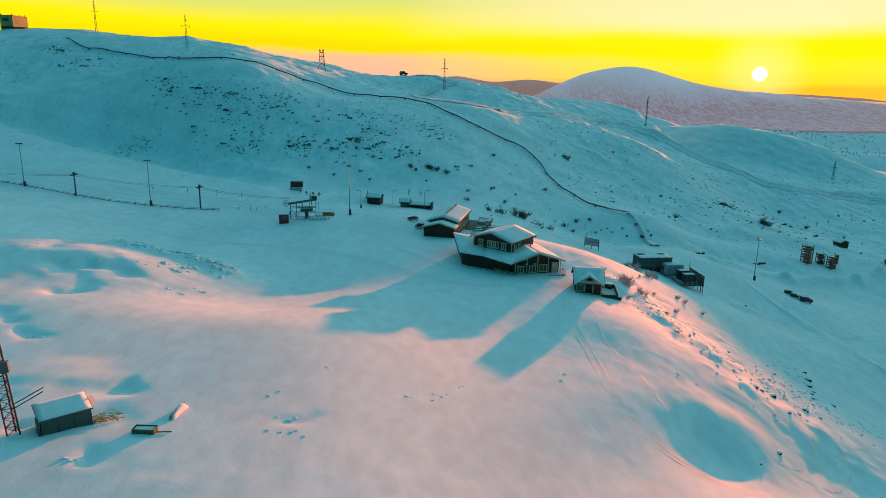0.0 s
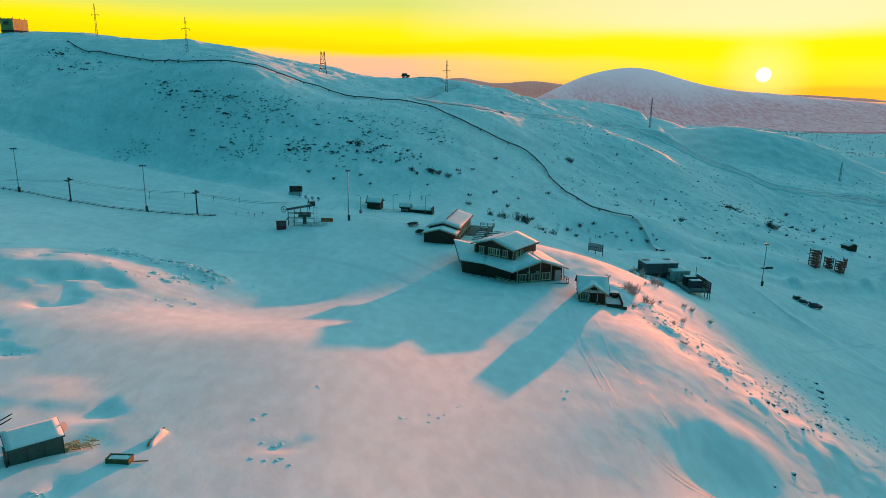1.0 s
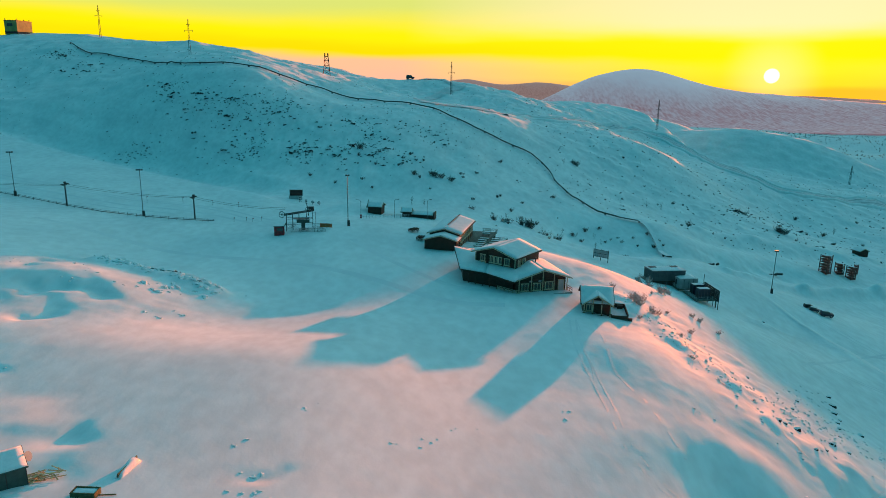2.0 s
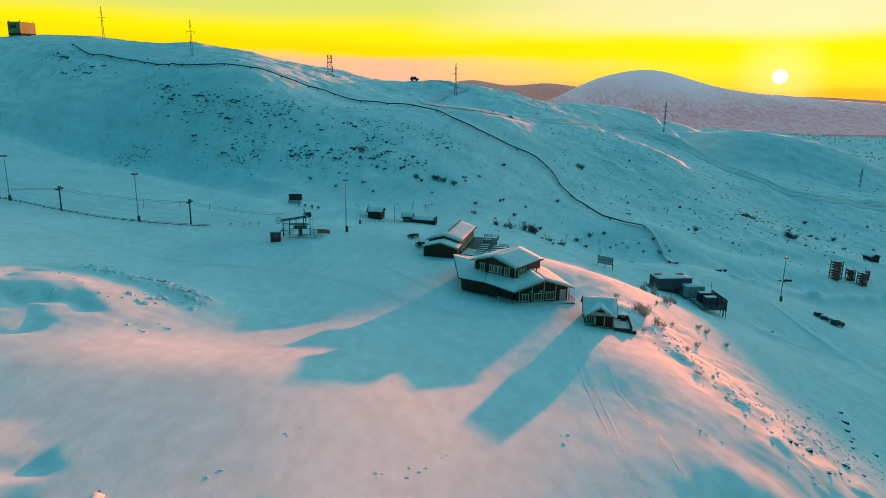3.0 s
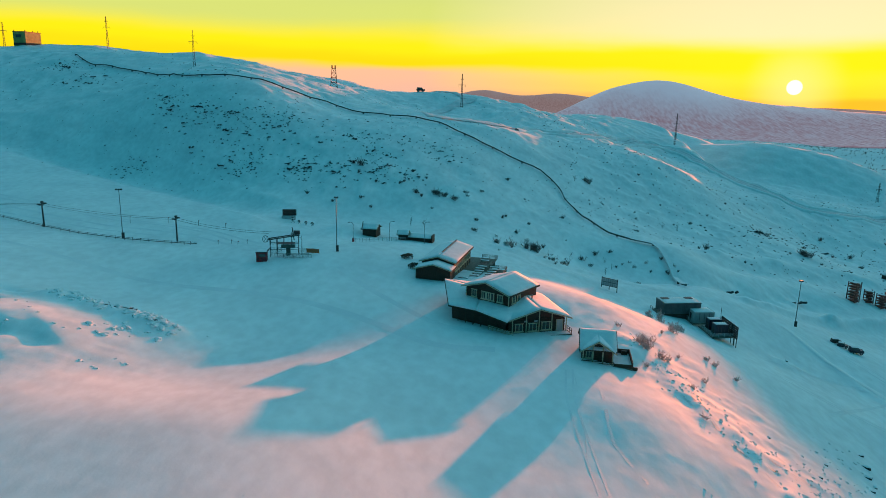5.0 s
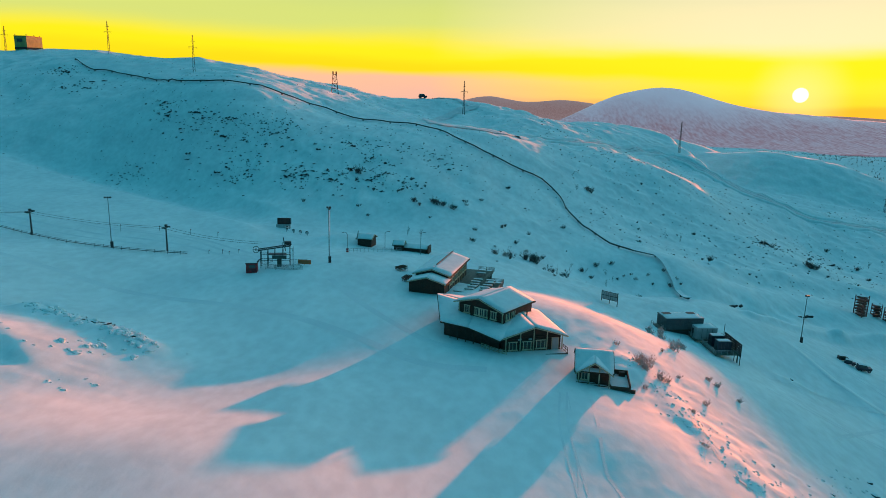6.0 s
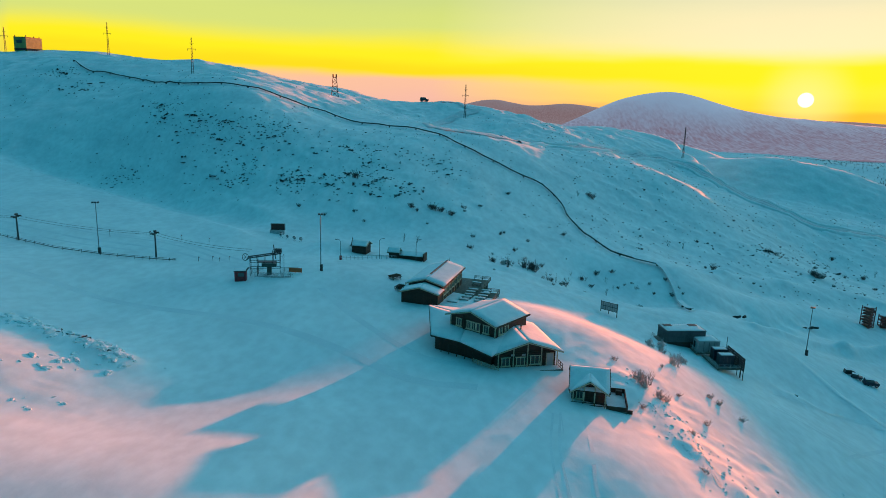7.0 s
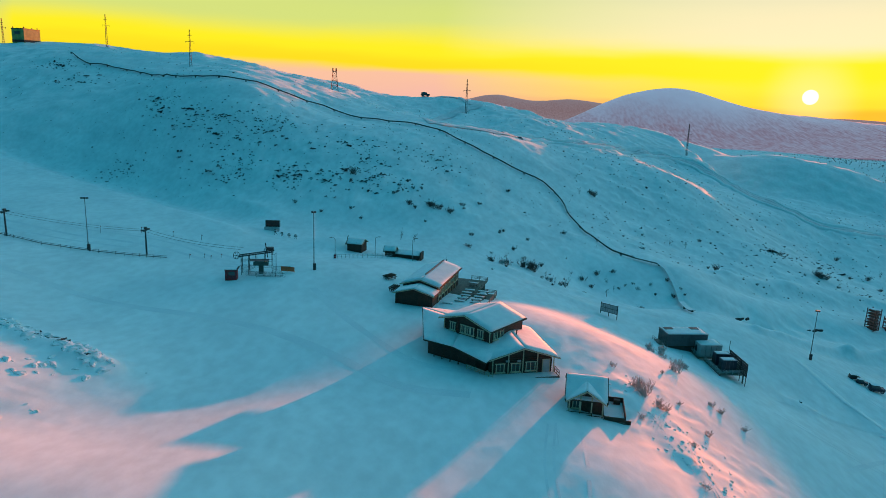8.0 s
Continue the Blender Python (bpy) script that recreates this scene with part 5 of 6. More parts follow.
def beside(pts, off):
    """The line off metres to one side of a line of points."""
    out = []
    for i, (x, y) in enumerate(pts):
        (x0, y0), (x1, y1) = pts[max(i - 1, 0)], pts[min(i + 1, len(pts) - 1)]
        n = math.hypot(x1 - x0, y1 - y0)
        out.append((x - (y1 - y0) / n * off, y + (x1 - x0) / n * off))
    return out


for off in (-5.2, 5.2):
    ribbon("plough_bank", beside(ROAD[:15], off), 3.4, 0.05, SNOW, "bank of ploughed snow beside the fell road", "snow bank", 1.0)
for off in (-1.6, 1.5):
    ribbon("wheel_rut", beside(ROAD[:15], off), 0.7, 0.41, RUT, "dark wheel rut in the packed road", "track", 0.0)
ribbon("access_road", [(8, 205), (20, 206), (36, 202), (52, 203), (66, 197), (90, 196), (118, 203), (146, 214), (176, 232), (196, 256), (204, 290)], 6.0, 0.04, SNOW, "packed snow access track below the lodge", "road", 0.10)
# Whiter than SNOW: the berm's bright lit crest is put into the colour.
LIT_BERM = material("lit_berm_snow", (0.93, 0.94, 0.95), 0.8, (0.88, 0.89, 0.91), 0.4, 0.04, 3.0, 0.4, 2.0)
ribbon("snow_berm", [(95, 188), (97, 178), (99.2, 169), (103, 158.5), (104.6, 147.5), (105.2, 137), (108, 120), (112, 100)], 1.7, 0.05, LIT_BERM, "narrow snow berm across the flat, painted whiter for its lit crest", "snow bank", 0.06)


def build_mast(at, turn, h, arm=2.2, label="grey lattice power mast on the crest"):
    ob = thing("power_mast", at, turn, label, "power mast", "power masts over the fell")
    for sx in (-1, 1):
        for sy in (-1, 1):
            part("mast_leg", rod(B(), (sx * 0.55, sy * 0.55, -0.5), (sx * 0.14, sy * 0.14, h), 0.085, 4), DARKSTEEL, ob)
    lt = B()
    n = int(h / 1.5)
    for i in range(n):
        z0, z1 = h * i / n, h * (i + 1) / n
        r0, r1 = 0.55 - 0.41 * z0 / h, 0.55 - 0.41 * z1 / h
        for s in (-1, 1):
            rod(lt, (-r0, s * r0, z0), (r1, s * r1, z1), 0.035, 3)
            rod(lt, (s * r0, r0, z0), (s * r1, -r1, z1), 0.035, 3)
    part("lacing", lt, DARKSTEEL, ob)
    for z in (h * 0.68, h * 0.84):
        part("crossarm", box(B(), (0, 0, z), (arm * 2 * (1.0 if z < h * 0.8 else 0.45), 0.16, 0.2)), DARKSTEEL, ob)
    for s in (-1, 1):
        part("insulator", rod(B(), (s * arm * 0.92, 0, h * 0.68 - 1.0), (s * arm * 0.92, 0, h * 0.68), 0.08, 5), DARKSTEEL, ob)
    return ob


for x, y, h in ((-213, 468, 20.5), (-131, 392, 18.5), (14.8, 440.5, 20.0), (163.6, 484, 21.0), (296, 463, 13.0), (-292, 488, 17.5)):
    build_mast(tilt_to(x, y), 14, h)


def build_transformer():
    ob = thing("transformer_tower", tilt_to(-60.3, 419.0), 10, "squat dark lattice transformer tower on the slope", "tower")
    for sx in (-1, 1):
        for sy in (-1, 1):
            part("leg", rod(B(), (sx * 2.0, sy * 1.2, -0.4), (sx * 1.0, sy * 0.8, 11.0), 0.16, 4), RUST, ob)
    for z in (2.8, 5.6, 8.2, 10.6):
        w = 2.0 - z / 11.0
        lt = B()
        for s in (-1, 1):
            rod(lt, (-w, s * 1.0, z), (w, s * 1.0, z), 0.13, 4)
        for s in (-1, 1):
            rod(lt, (s * w, -1.0, z), (s * w, 1.0, z), 0.13, 4)
        rod(lt, (-w - 0.2, -1.0, z - 2.6), (w, -1.0, z), 0.08, 4)
        rod(lt, (w + 0.2, -1.0, z - 2.6), (-w, -1.0, z), 0.08, 4)
        part("brace_ring", lt, RUST, ob)
    for s in (-1, 1):
        part("top_drum", rod(B(), (s * 0.9, 0, 10.8), (s * 0.9, 0, 12.4), 0.4, 8), RUST, ob)
    return ob


build_transformer()


def build_crest_house():
    ob = thing("crest_building", (-271.5, 480, ground(-271.5, 479)), -10, "flat-roofed ochre rendered building on the crest", "building")
    part("wall", box(B(), (0, 0, 3.4), (9.0, 13.5, 8.8)), OCHRE, ob)
    part("parapet", box(B(), (0, 0, 7.9), (9.3, 13.8, 0.35)), DARKSTEEL, ob)
    part("base_course", box(B(), (0, 0, 0.3), (9.15, 13.65, 1.4)), RUST, ob)
    for x, y in ((-4, -6.2), (4.2, -6.2), (2, 3), (4.2, 5)):
        part("roof_vent", box(B(), (x, y, 8.5), (0.35, 0.35, 1.1)), DARKSTEEL, ob)
    win = part("window", box(B(), (-0.5, -6.8, 5.2), (4.0, 0.12, 1.9)), DARKSTEEL, ob)
    part("pane", box(B(), (-0.5, -6.86, 5.2), (3.6, 0.08, 1.5)), GLASS, win)
    return ob


build_crest_house()


def build_vehicle(name, at, turn, size, mat, label, category, group=""):
    """A parked off-roader: bonnet, cabin, glass, wheels, snow on the roof."""
    ob = thing(name, at, turn, label, category, group)
    l, w, h = size
    bm = B()
    box(bm, (0, 0, h * 0.42), (l, w, h * 0.4))
    bmesh.ops.bevel(bm, geom=bm.edges[:], offset=0.12, segments=2, affect="EDGES")
    part("body", bm, mat, ob)
    a = l / 2
    cb = B()
    prof = [(-a * 0.92, h * 0.6), (a * 0.45, h * 0.6), (a * 0.2, h), (-a * 0.85, h)]
    lo = [cb.verts.new((x, -w * 0.45, z)) for x, z in prof]
    hi = [cb.verts.new((x, w * 0.45, z)) for x, z in prof]
    cb.faces.new(lo)
    cb.faces.new(hi[::-1])
    for i in range(4):
        j = (i + 1) % 4
        cb.faces.new((lo[i], hi[i], hi[j], lo[j]))
    cab = part("cab", cb, mat, ob)
    for s in (-1, 1):
        part("side_glass", box(B(), (-a * 0.25, s * w * 0.455, h * 0.8), (a * 1.0, 0.03, h * 0.24)), GLASS, cab)
    part("windscreen", plate(B(), [(a * 0.43, -w * 0.38, h * 0.64), (a * 0.43, w * 0.38, h * 0.64), (a * 0.25, w * 0.36, h * 0.95), (a * 0.25, -w * 0.36, h * 0.95)], 0.02, (-1, 0, 0)), GLASS, cab)
    part("roof_snow", soft_plate(B(), [(-a * 0.82, -w * 0.42, h + 0.004), (a * 0.2, -w * 0.42, h + 0.004), (a * 0.2, w * 0.42, h + 0.004), (-a * 0.82, w * 0.42, h + 0.004)], 0.1, n=4), ROOF_SNOW, cab)
    for x in (-a * 0.62, a * 0.62):
        for s in (-1, 1):
            wh = part("wheel", rod(B(), (x, s * w * 0.36, h * 0.2), (x, s * w * 0.5, h * 0.2), h * 0.22, 14), RUBBER, ob)
            part("rim", rod(B(), (x, s * w * 0.5, h * 0.2), (x, s * w * 0.515, h * 0.2), h * 0.12, 10), STEEL, wh)
    for s in (-1, 1):
        part("headlight", box(B(), (a, s * w * 0.34, h * 0.48), (0.06, 0.3, 0.16)), PALECLAD, ob)
    return ob


CARS = "cars parked on the lower flat"
build_vehicle("parked_car", tilt_to(112.3, 183.0), -15, (3.4, 1.8, 1.8), BLUEBLACK, "squat black off-road car parked on the lower snow flat", "car", CARS)
build_vehicle("parked_car", tilt_to(110.4, 185.8), -32, (2.6, 1.4, 1.3), BLUEBLACK, "low dark car parked beside an off-roader", "car", CARS)
build_vehicle("parked_car", tilt_to(109.8, 188.0), -8, (2.6, 1.4, 1.3), DARKSTEEL, "dark estate car with snow on its roof", "car", CARS)
build_vehicle("truck", tilt_to(-12, 488), 20, (5.6, 2.4, 2.7), BLUEBLACK, "dark truck on the road over the crest", "truck")


REDRUST = material("weathered_red_steel", (0.46, 0.085, 0.06), 0.7, (0.24, 0.05, 0.04), 1.2, 0.25, 12, 0.1, 20)


def build_stack(at, turn, sx, sy, h, name="pallet_stack"):
    """Open crates piled up, each tier a part."""
    ob = thing(name, at, turn, "tall stack of rust-brown snowed-up steel crates", "stack", "crate stacks in the pit")
    n = max(3, round(h / 0.95))
    for x in (-sx / 2, sx / 2):
        for y in (-sy / 2, sy / 2):
            part("corner_post", box(B(), (x, y, h / 2), (0.22, 0.22, h + 0.3)), REDRUST, ob)
    for i in range(n):
        z, w = (i + 0.12) * h / n, 0.75 + 0.2 * math.sin(i * 2.3 + sx)
        tier = part("crate_tier", box(B(), (0.2 * math.sin(i * 1.7), 0, z + h / n * 0.3), (sx * w, sy * 0.9, h / n * 0.52)), REDRUST, ob)
        part("slat", box(B(), (0, -sy / 2 - 0.08, z), (sx + 0.1, 0.1, 0.2)), REDRUST, tier)
        part("slat", box(B(), (0, sy / 2 + 0.08, z), (sx + 0.1, 0.1, 0.2)), REDRUST, tier)
        part("brace", beam(B(), (-sx / 2, -sy / 2 - 0.16, z), (sx / 2, -sy / 2 - 0.16, z + h / n * 0.9), 0.1), RUST, tier)
    part("snow", soft_plate(B(), [(-sx * 0.4, -sy * 0.4, h * 0.985), (sx * 0.4, -sy * 0.4, h * 0.985), (sx * 0.4, sy * 0.4, h * 0.985), (-sx * 0.4, sy * 0.4, h * 0.985)], 0.12, n=3), ROOF_SNOW, ob)
    return ob


build_stack(tilt_to(148.0, 243.0), 25, 2.6, 3.0, 7.0)
build_stack(tilt_to(155.5, 246.0), -12, 2.4, 2.4, 4.2)
build_stack(tilt_to(158.2, 243.0), 10, 2.0, 2.6, 4.8)
build_stack(tilt_to(164.0, 249.0), 30, 1.0, 1.0, 3.6)
hut = build_log_hut(tilt_to(186.5, 281.0), 12, 4.4, 4.0, 2.4, "small red-brown hut beyond the pit")
build_vehicle("snow_groomer", tilt_to(196.0, 262.0), 60, (5.0, 3.0, 2.6), RUST, "red-brown snow groomer parked beyond the pit", "groomer")


# ---- the near hut and mast ----
def build_near_mast():
    ob = thing("lattice_mast", (-38.8, 50.4, ground(-38.8, 50.4)), 18, "red-brown triangular lattice mast with cables", "mast")
    h = 15.0
    cs = [(0.55 * math.cos(a), 0.55 * math.sin(a)) for a in (math.pi / 2, math.pi * 7 / 6, math.pi * 11 / 6)]
    for x, y in cs:
        part("leg", rod(B(), (x, y, -0.5), (x * 0.9, y * 0.9, h), 0.065, 6), RUST, ob)
    n = 18
    for i in range(n):
        z0, z1 = h * i / n, h * (i + 1) / n
        for k in range(3):
            (x0, y0), (x1, y1) = cs[k], cs[(k + 1) % 3]
            part("lacing", rod(B(), (x0, y0, z0), (x1, y1, z1), 0.03, 4), RUST, ob)
            part("ring_bar", rod(B(), (x0, y0, z1), (x1, y1, z1), 0.03, 4), RUST, ob)
    part("equipment_box", box(B(), (0.45, -0.5, 6.3), (0.7, 0.5, 0.9)), GREYCLAD, ob)
    cab = B()
    rod(cab, (0.3, -0.3, 2.4), (2.4, 1.2, 2.9), 0.05, 5)
    rod(cab, (0.3, 0.2, 2.6), (2.4, 1.6, 3.1), 0.05, 5)
    part("cable_tray", cab, DARKSTEEL, ob)
    ob.matrix_basis = ob.matrix_basis @ pose(0, 0, 0, 0, -3.5, 0)
    return ob


build_near_mast()


def build_near_hut():
    ob = thing("equipment_hut", (-35.7, 52.4, ground(-35.7, 52.4) - 0.7), 38, "green metal equipment hut with snowy roof", "hut")
    part("wall", box(B(), (0, 0, 1.5), (4.6, 3.4, 2.2)), GREENSTEEL, ob, "dark green sheet metal wall")
    for x in (-2.29, -0.8, 0.7, 2.29):
        part("wall_seam", box(B(), (x, -1.72, 1.5), (0.07, 0.05, 2.15)), DARKSTEEL, ob)
    part("underframe", box(B(), (0, 0, 0.22), (4.7, 3.3, 0.36)), DARKSTEEL, ob)
    for x in (-1.9, -0.6, 0.7, 1.9):
        part("skid", box(B(), (x, -1.2, -0.2), (0.3, 0.3, 0.9)), DARKSTEEL, ob)
        part("skid", box(B(), (x, 1.2, -0.2), (0.3, 0.3, 0.9)), DARKSTEEL, ob)
    roof = part("roof", plate(B(), [(-2.5, -1.9, 2.72), (2.5, -1.9, 2.72), (2.5, 1.9, 3.35), (-2.5, 1.9, 3.35)], 0.1), GREENSTEEL, ob)
    part("roof_snow", soft_plate(B(), [(-2.45, -1.8, 2.725), (2.45, -1.8, 2.725), (2.45, 1.85, 3.355), (-2.45, 1.85, 3.355)], 0.06, n=8), ROOF_SNOW, roof, "", True)
    part("end_frame", box(B(), (-2.55, -1.2, 1.4), (0.12, 1.6, 2.6)), DARKSTEEL, ob)
    part("end_step", box(B(), (-2.7, -1.6, 0.4), (0.9, 0.7, 0.9)), DARKSTEEL, ob)
    dish = B()
    rod(dish, (2.55, 0.4, 2.7), (2.75, 0.2, 2.8), 0.12, 12, 0.5)
    part("dish", dish, PALECLAD, ob, "white dish antenna")
    part("dish_arm", rod(B(), (2.3, 0.5, 2.4), (2.6, 0.4, 2.75), 0.05, 5), DARKSTEEL, ob)
    part("conduit", rod(B(), (-2.3, -0.6, 0.3), (-2.6, -0.8, 2.9), 0.06, 5), STEEL, ob)
    ob.scale = (0.84, 0.72, 0.86)
    return ob


build_near_hut()
crate = thing("timber_trough", (-28.3, 51.1, ground(-28.3, 51.1) - 0.12), -4, "olive timber trough half buried in snow", "trough")
for y in (-0.42, 0.42):
    part("side_board", box(B(), (0, y, 0.25), (1.9, 0.07, 0.6)), LICHEN, crate)
for x in (-0.92, 0.92):
    part("end_board", box(B(), (x, 0, 0.25), (0.07, 0.8, 0.6)), LICHEN, crate)
part("snow_fill", soft_plate(B(), [(-0.85, -0.36, 0.4), (0.85, -0.36, 0.4), (0.85, 0.36, 0.4), (-0.85, 0.36, 0.4)], 0.12, n=4), ROOF_SNOW, crate)
part("drawbar", beam(B(), (0.95, 0, 0.15), (2.2, 0.25, 0.1), 0.07), LICHEN, crate)


# ---- ruts and ski tracks pressed into the snow ----
# Flat ribbons: shade of the pressed grooves is put into the darker colour.
TRACK = material("shaded_pressed_snow", (0.66, 0.76, 0.80), 0.7, (0.76, 0.85, 0.88), 0.12, 0.05, 3.0, 0.4, 3.0)


def tracks(pts, width, gap=0.0):
    for s in ((-1, 1) if gap else (0,)):
        off = [(x + s * gap * 0.5, y + s * gap * 0.2) for x, y in pts]
        ribbon("snow_track", off, width, 0.018, TRACK, "narrow pressed track across the snow", "track", 0.0)


tracks([(23, 112), (22.4, 106), (21, 100), (20.6, 92), (19.6, 86)], 0.12)
tracks([(37.5, 124), (39.4, 115), (41.5, 108), (44.6, 101), (50, 98), (57, 99)], 0.22)
tracks([(38.4, 112), (41, 104), (42, 98), (45.2, 92), (48.6, 84)], 0.22)
tracks([(12, 120), (2, 122), (-10, 132), (-25, 142), (-45, 150), (-70, 158), (-95, 165)], 2.2)
tracks([(14, 128), (4, 131), (-4, 140), (-12, 152), (-20, 166)], 1.6)
tracks([(36, 62), (41, 64), (46, 67), (50, 73)], 0.25)
tracks([(40, 72), (44, 70), (50, 72), (56, 78)], 0.22)
tracks([(98, 188), (106, 178), (112, 160), (120, 140)], 0.4, 1.8)
tracks([(72, 150), (85, 140), (100, 134), (125, 130)], 0.4, 1.8)
tracks([(22.5, 112), (20.6, 100.9), (20.1, 88.8), (19.9, 79.0), (19.7, 71.0), (21.9, 65.6), (25.8, 63.3), (31.9, 60.8)], 0.3, 1.1)
tracks([(26, 110), (25.0, 100.9), (23.6, 89.6), (25.4, 82.9), (26.2, 76.2), (26.7, 72.2)], 0.45)
tracks([(41.9, 113.3), (41.2, 102.3), (44.0, 96.3), (50.2, 96.6)], 0.35, 0.9)
tracks([(38.7, 72.6), (42.7, 71.2), (55.4, 80.9), (66.7, 89.3)], 0.3)
tracks([(77.5, 160.5), (95.3, 161.0), (108.4, 156.8), (121.4, 160.0)], 0.5, 1.6)
tracks([(77.1, 134.6), (96.5, 150.1), (115.7, 160.7)], 0.5, 1.6)

tracks([(-165, 243), (-120, 217), (-92, 207), (-60, 200), (-36, 181)], 1.1, 3.4)
tracks([(-165, 232), (-120, 208), (-92, 200), (-62, 195), (-38, 178)], 1.2)
tracks([(-165, 221), (-122, 203.5), (-95, 196), (-66, 193)], 1.0)
heap = thing("debris_heap", tilt_to(-32.8, 53.6), 20, "heap of yellowed planks and sacking beside the hut", "debris")
STRAW = material("yellowed_planks", (0.62, 0.50, 0.24), 0.85, (0.5, 0.42, 0.28), 3.0, 0.25, 20, 0.3, 12, each=0.25)
r3 = random.Random(4)
for k in range(34):
    x, y, a = r3.uniform(-1.2, 1.2), r3.uniform(-0.5, 0.5), r3.uniform(0, 3.1)
    z = 0.12 + 0.07 * (k % 5)
    part("plank", beam(B(), (x - math.cos(a) * 0.7, y - math.sin(a) * 0.5, z), (x + math.cos(a) * 0.7, y + math.sin(a) * 0.5, z + r3.uniform(-0.1, 0.15)), 0.09, 0.04), STRAW, heap)
fin = thing("snowed_board", tilt_to(-26.8, 54.9), 82, "upright board crusted with blown snow", "board")
part("board", box(B(), (0, 0, 0.2), (2.8, 0.06, 0.6)), LICHEN, fin)
part("snow_crust", soft_plate(B(), [(-1.5, -0.28, -0.1), (1.5, -0.28, -0.1), (1.5, 0.28, -0.1), (-1.5, 0.28, -0.1)], 0.62, 0.2, n=6), ROOF_SNOW, fin, "", True)

# ---- boulders, scrub, far woods ----
rng = random.Random(11)


def rock_mesh(seed):
    r = random.Random(seed)
    bm = B()
    bmesh.ops.create_icosphere(bm, subdivisions=2, radius=1.0)
    off = Vector((seed * 3.1, seed * 1.7, 0))
    for v in bm.verts:
        k = 1 + 0.45 * noise.noise(v.co * 1.1 + off) + 0.18 * noise.noise(v.co * 2.9 + off)
        v.co = Vector((v.co.x * 1.05, v.co.y * 0.85, v.co.z * 0.95)) * k
        for ax in range(3):
            v.co[ax] = max(-0.85 + 0.1 * ax, min(0.95 - 0.12 * ax, v.co[ax]))
    cap = bm.copy()
    gone = [f for f in cap.faces if f.calc_center_median().z < 0.25 or f.normal.z < 0.6]
    bmesh.ops.delete(cap, geom=gone, context="FACES")
    for v in cap.verts:
        v.co = Vector((v.co.x * 0.98, v.co.y * 0.98 + 0.03, v.co.z + 0.07))
    return mesh_of("boulder", bm, ROCK), mesh_of("snow_cap", cap, SNOW, True)


ROCKS = [rock_mesh(k) for k in range(6)]


def snow_block_mesh(seed):
    bm = B()
    bmesh.ops.create_icosphere(bm, subdivisions=2, radius=1.0)
    off = Vector((seed * 2.3, seed * 5.1, 7))
    for v in bm.verts:
        v.co = v.co * (1 + 0.7 * noise.noise(v.co * 1.6 + off) + 0.35 * noise.noise(v.co * 3.7 + off))
        v.co.z = max(v.co.z, -0.6)
    return mesh_of("snow_block", bm, SNOW)


SNOWBLOCKS = [snow_block_mesh(k) for k in range(4)]


def boulder(x, y, s, sink=0.25, label="dark fell boulder with a cap of blown snow", group="boulders on the fell"):
    k = rng.randrange(len(ROCKS))
    ob = thing("boulder", (x, y, ground(x, y) - s * sink * 0.5), rng.uniform(-180, 180), label, "boulder", group)
    for nm, me in (("rock", ROCKS[k][0]), ("snow_cap", ROCKS[k][1])):
        p = new(nm, me)
        p.parent = ob
        p.scale = (s, s * 0.75, s * 0.95)
    return ob


def shard_mesh(seed):
    """A split, angular piece of fell rock: the hull of a few points, long in x."""
    r = random.Random(seed)
    bm = B()
    for _ in range(11):
        bm.verts.new((r.uniform(-1, 1), r.uniform(-0.45, 0.45), r.uniform(-0.4, 0.4) * r.random()))
    out = bmesh.ops.convex_hull(bm, input=bm.verts[:])
    bmesh.ops.delete(bm, geom=[v for v in set(out["geom_interior"]) | set(out["geom_unused"]) if isinstance(v, bmesh.types.BMVert)], context="VERTS")
    return mesh_of("rock", bm, ROCK)


SHARDS = [shard_mesh(k + 50) for k in range(8)]


def outcrop(x, y, half):
    """A few tilted shards lying along the slope, with snow blown against them."""
    ob = thing("fell_rock", (x, y, ground(x, y)), rng.gauss(-12, 26), "dark split fell rock poking out of the hillside snow", "rock", "fell rocks on the hillside")
    for k in range(2 if half < 0.9 else 4):
        p = new("rock", SHARDS[rng.randrange(8)])
        p.parent = ob
        q = half * rng.uniform(0.55, 0.95)
        p.matrix_basis = pose(rng.gauss(0, half * 0.45), rng.gauss(0, half * 0.5), q * 0.12, rng.uniform(-30, 30), rng.uniform(-32, 12), rng.uniform(-35, 35)) @ Matrix.Diagonal((q, q, q * 1.2, 1))
    p = new("drift", SNOWBLOCKS[rng.randrange(4)])
    p.parent = ob
    p.matrix_basis = pose(rng.uniform(-0.3, 0.3) * half, half * 0.25, -half * 0.1) @ Matrix.Diagonal((half * 0.8, half * 0.5, half * 0.4, 1))
    return ob


CLUSTERS = [(-202, 396, 6, 4, 9), (-180, 375, 12, 6, 16), (-121, 328, 7, 5, 14), (-102, 314, 7, 5, 14), (-89, 308, 8, 4, 10), (-76, 303, 10, 6, 16), (-64, 308, 9, 4, 9), (-50, 276, 5, 4, 18), (-38, 271, 10, 5, 26), (-33, 297, 8, 5, 18), (-22, 281, 6, 5, 14), (-17, 268, 7, 4, 12), (-2, 292, 8, 5, 16), (-82, 289, 8, 5, 7), (-73, 281, 5, 4, 6), (144, 306, 6, 4, 9), (-126, 297, 5, 4, 5), (182, 330, 8, 5, 7)]
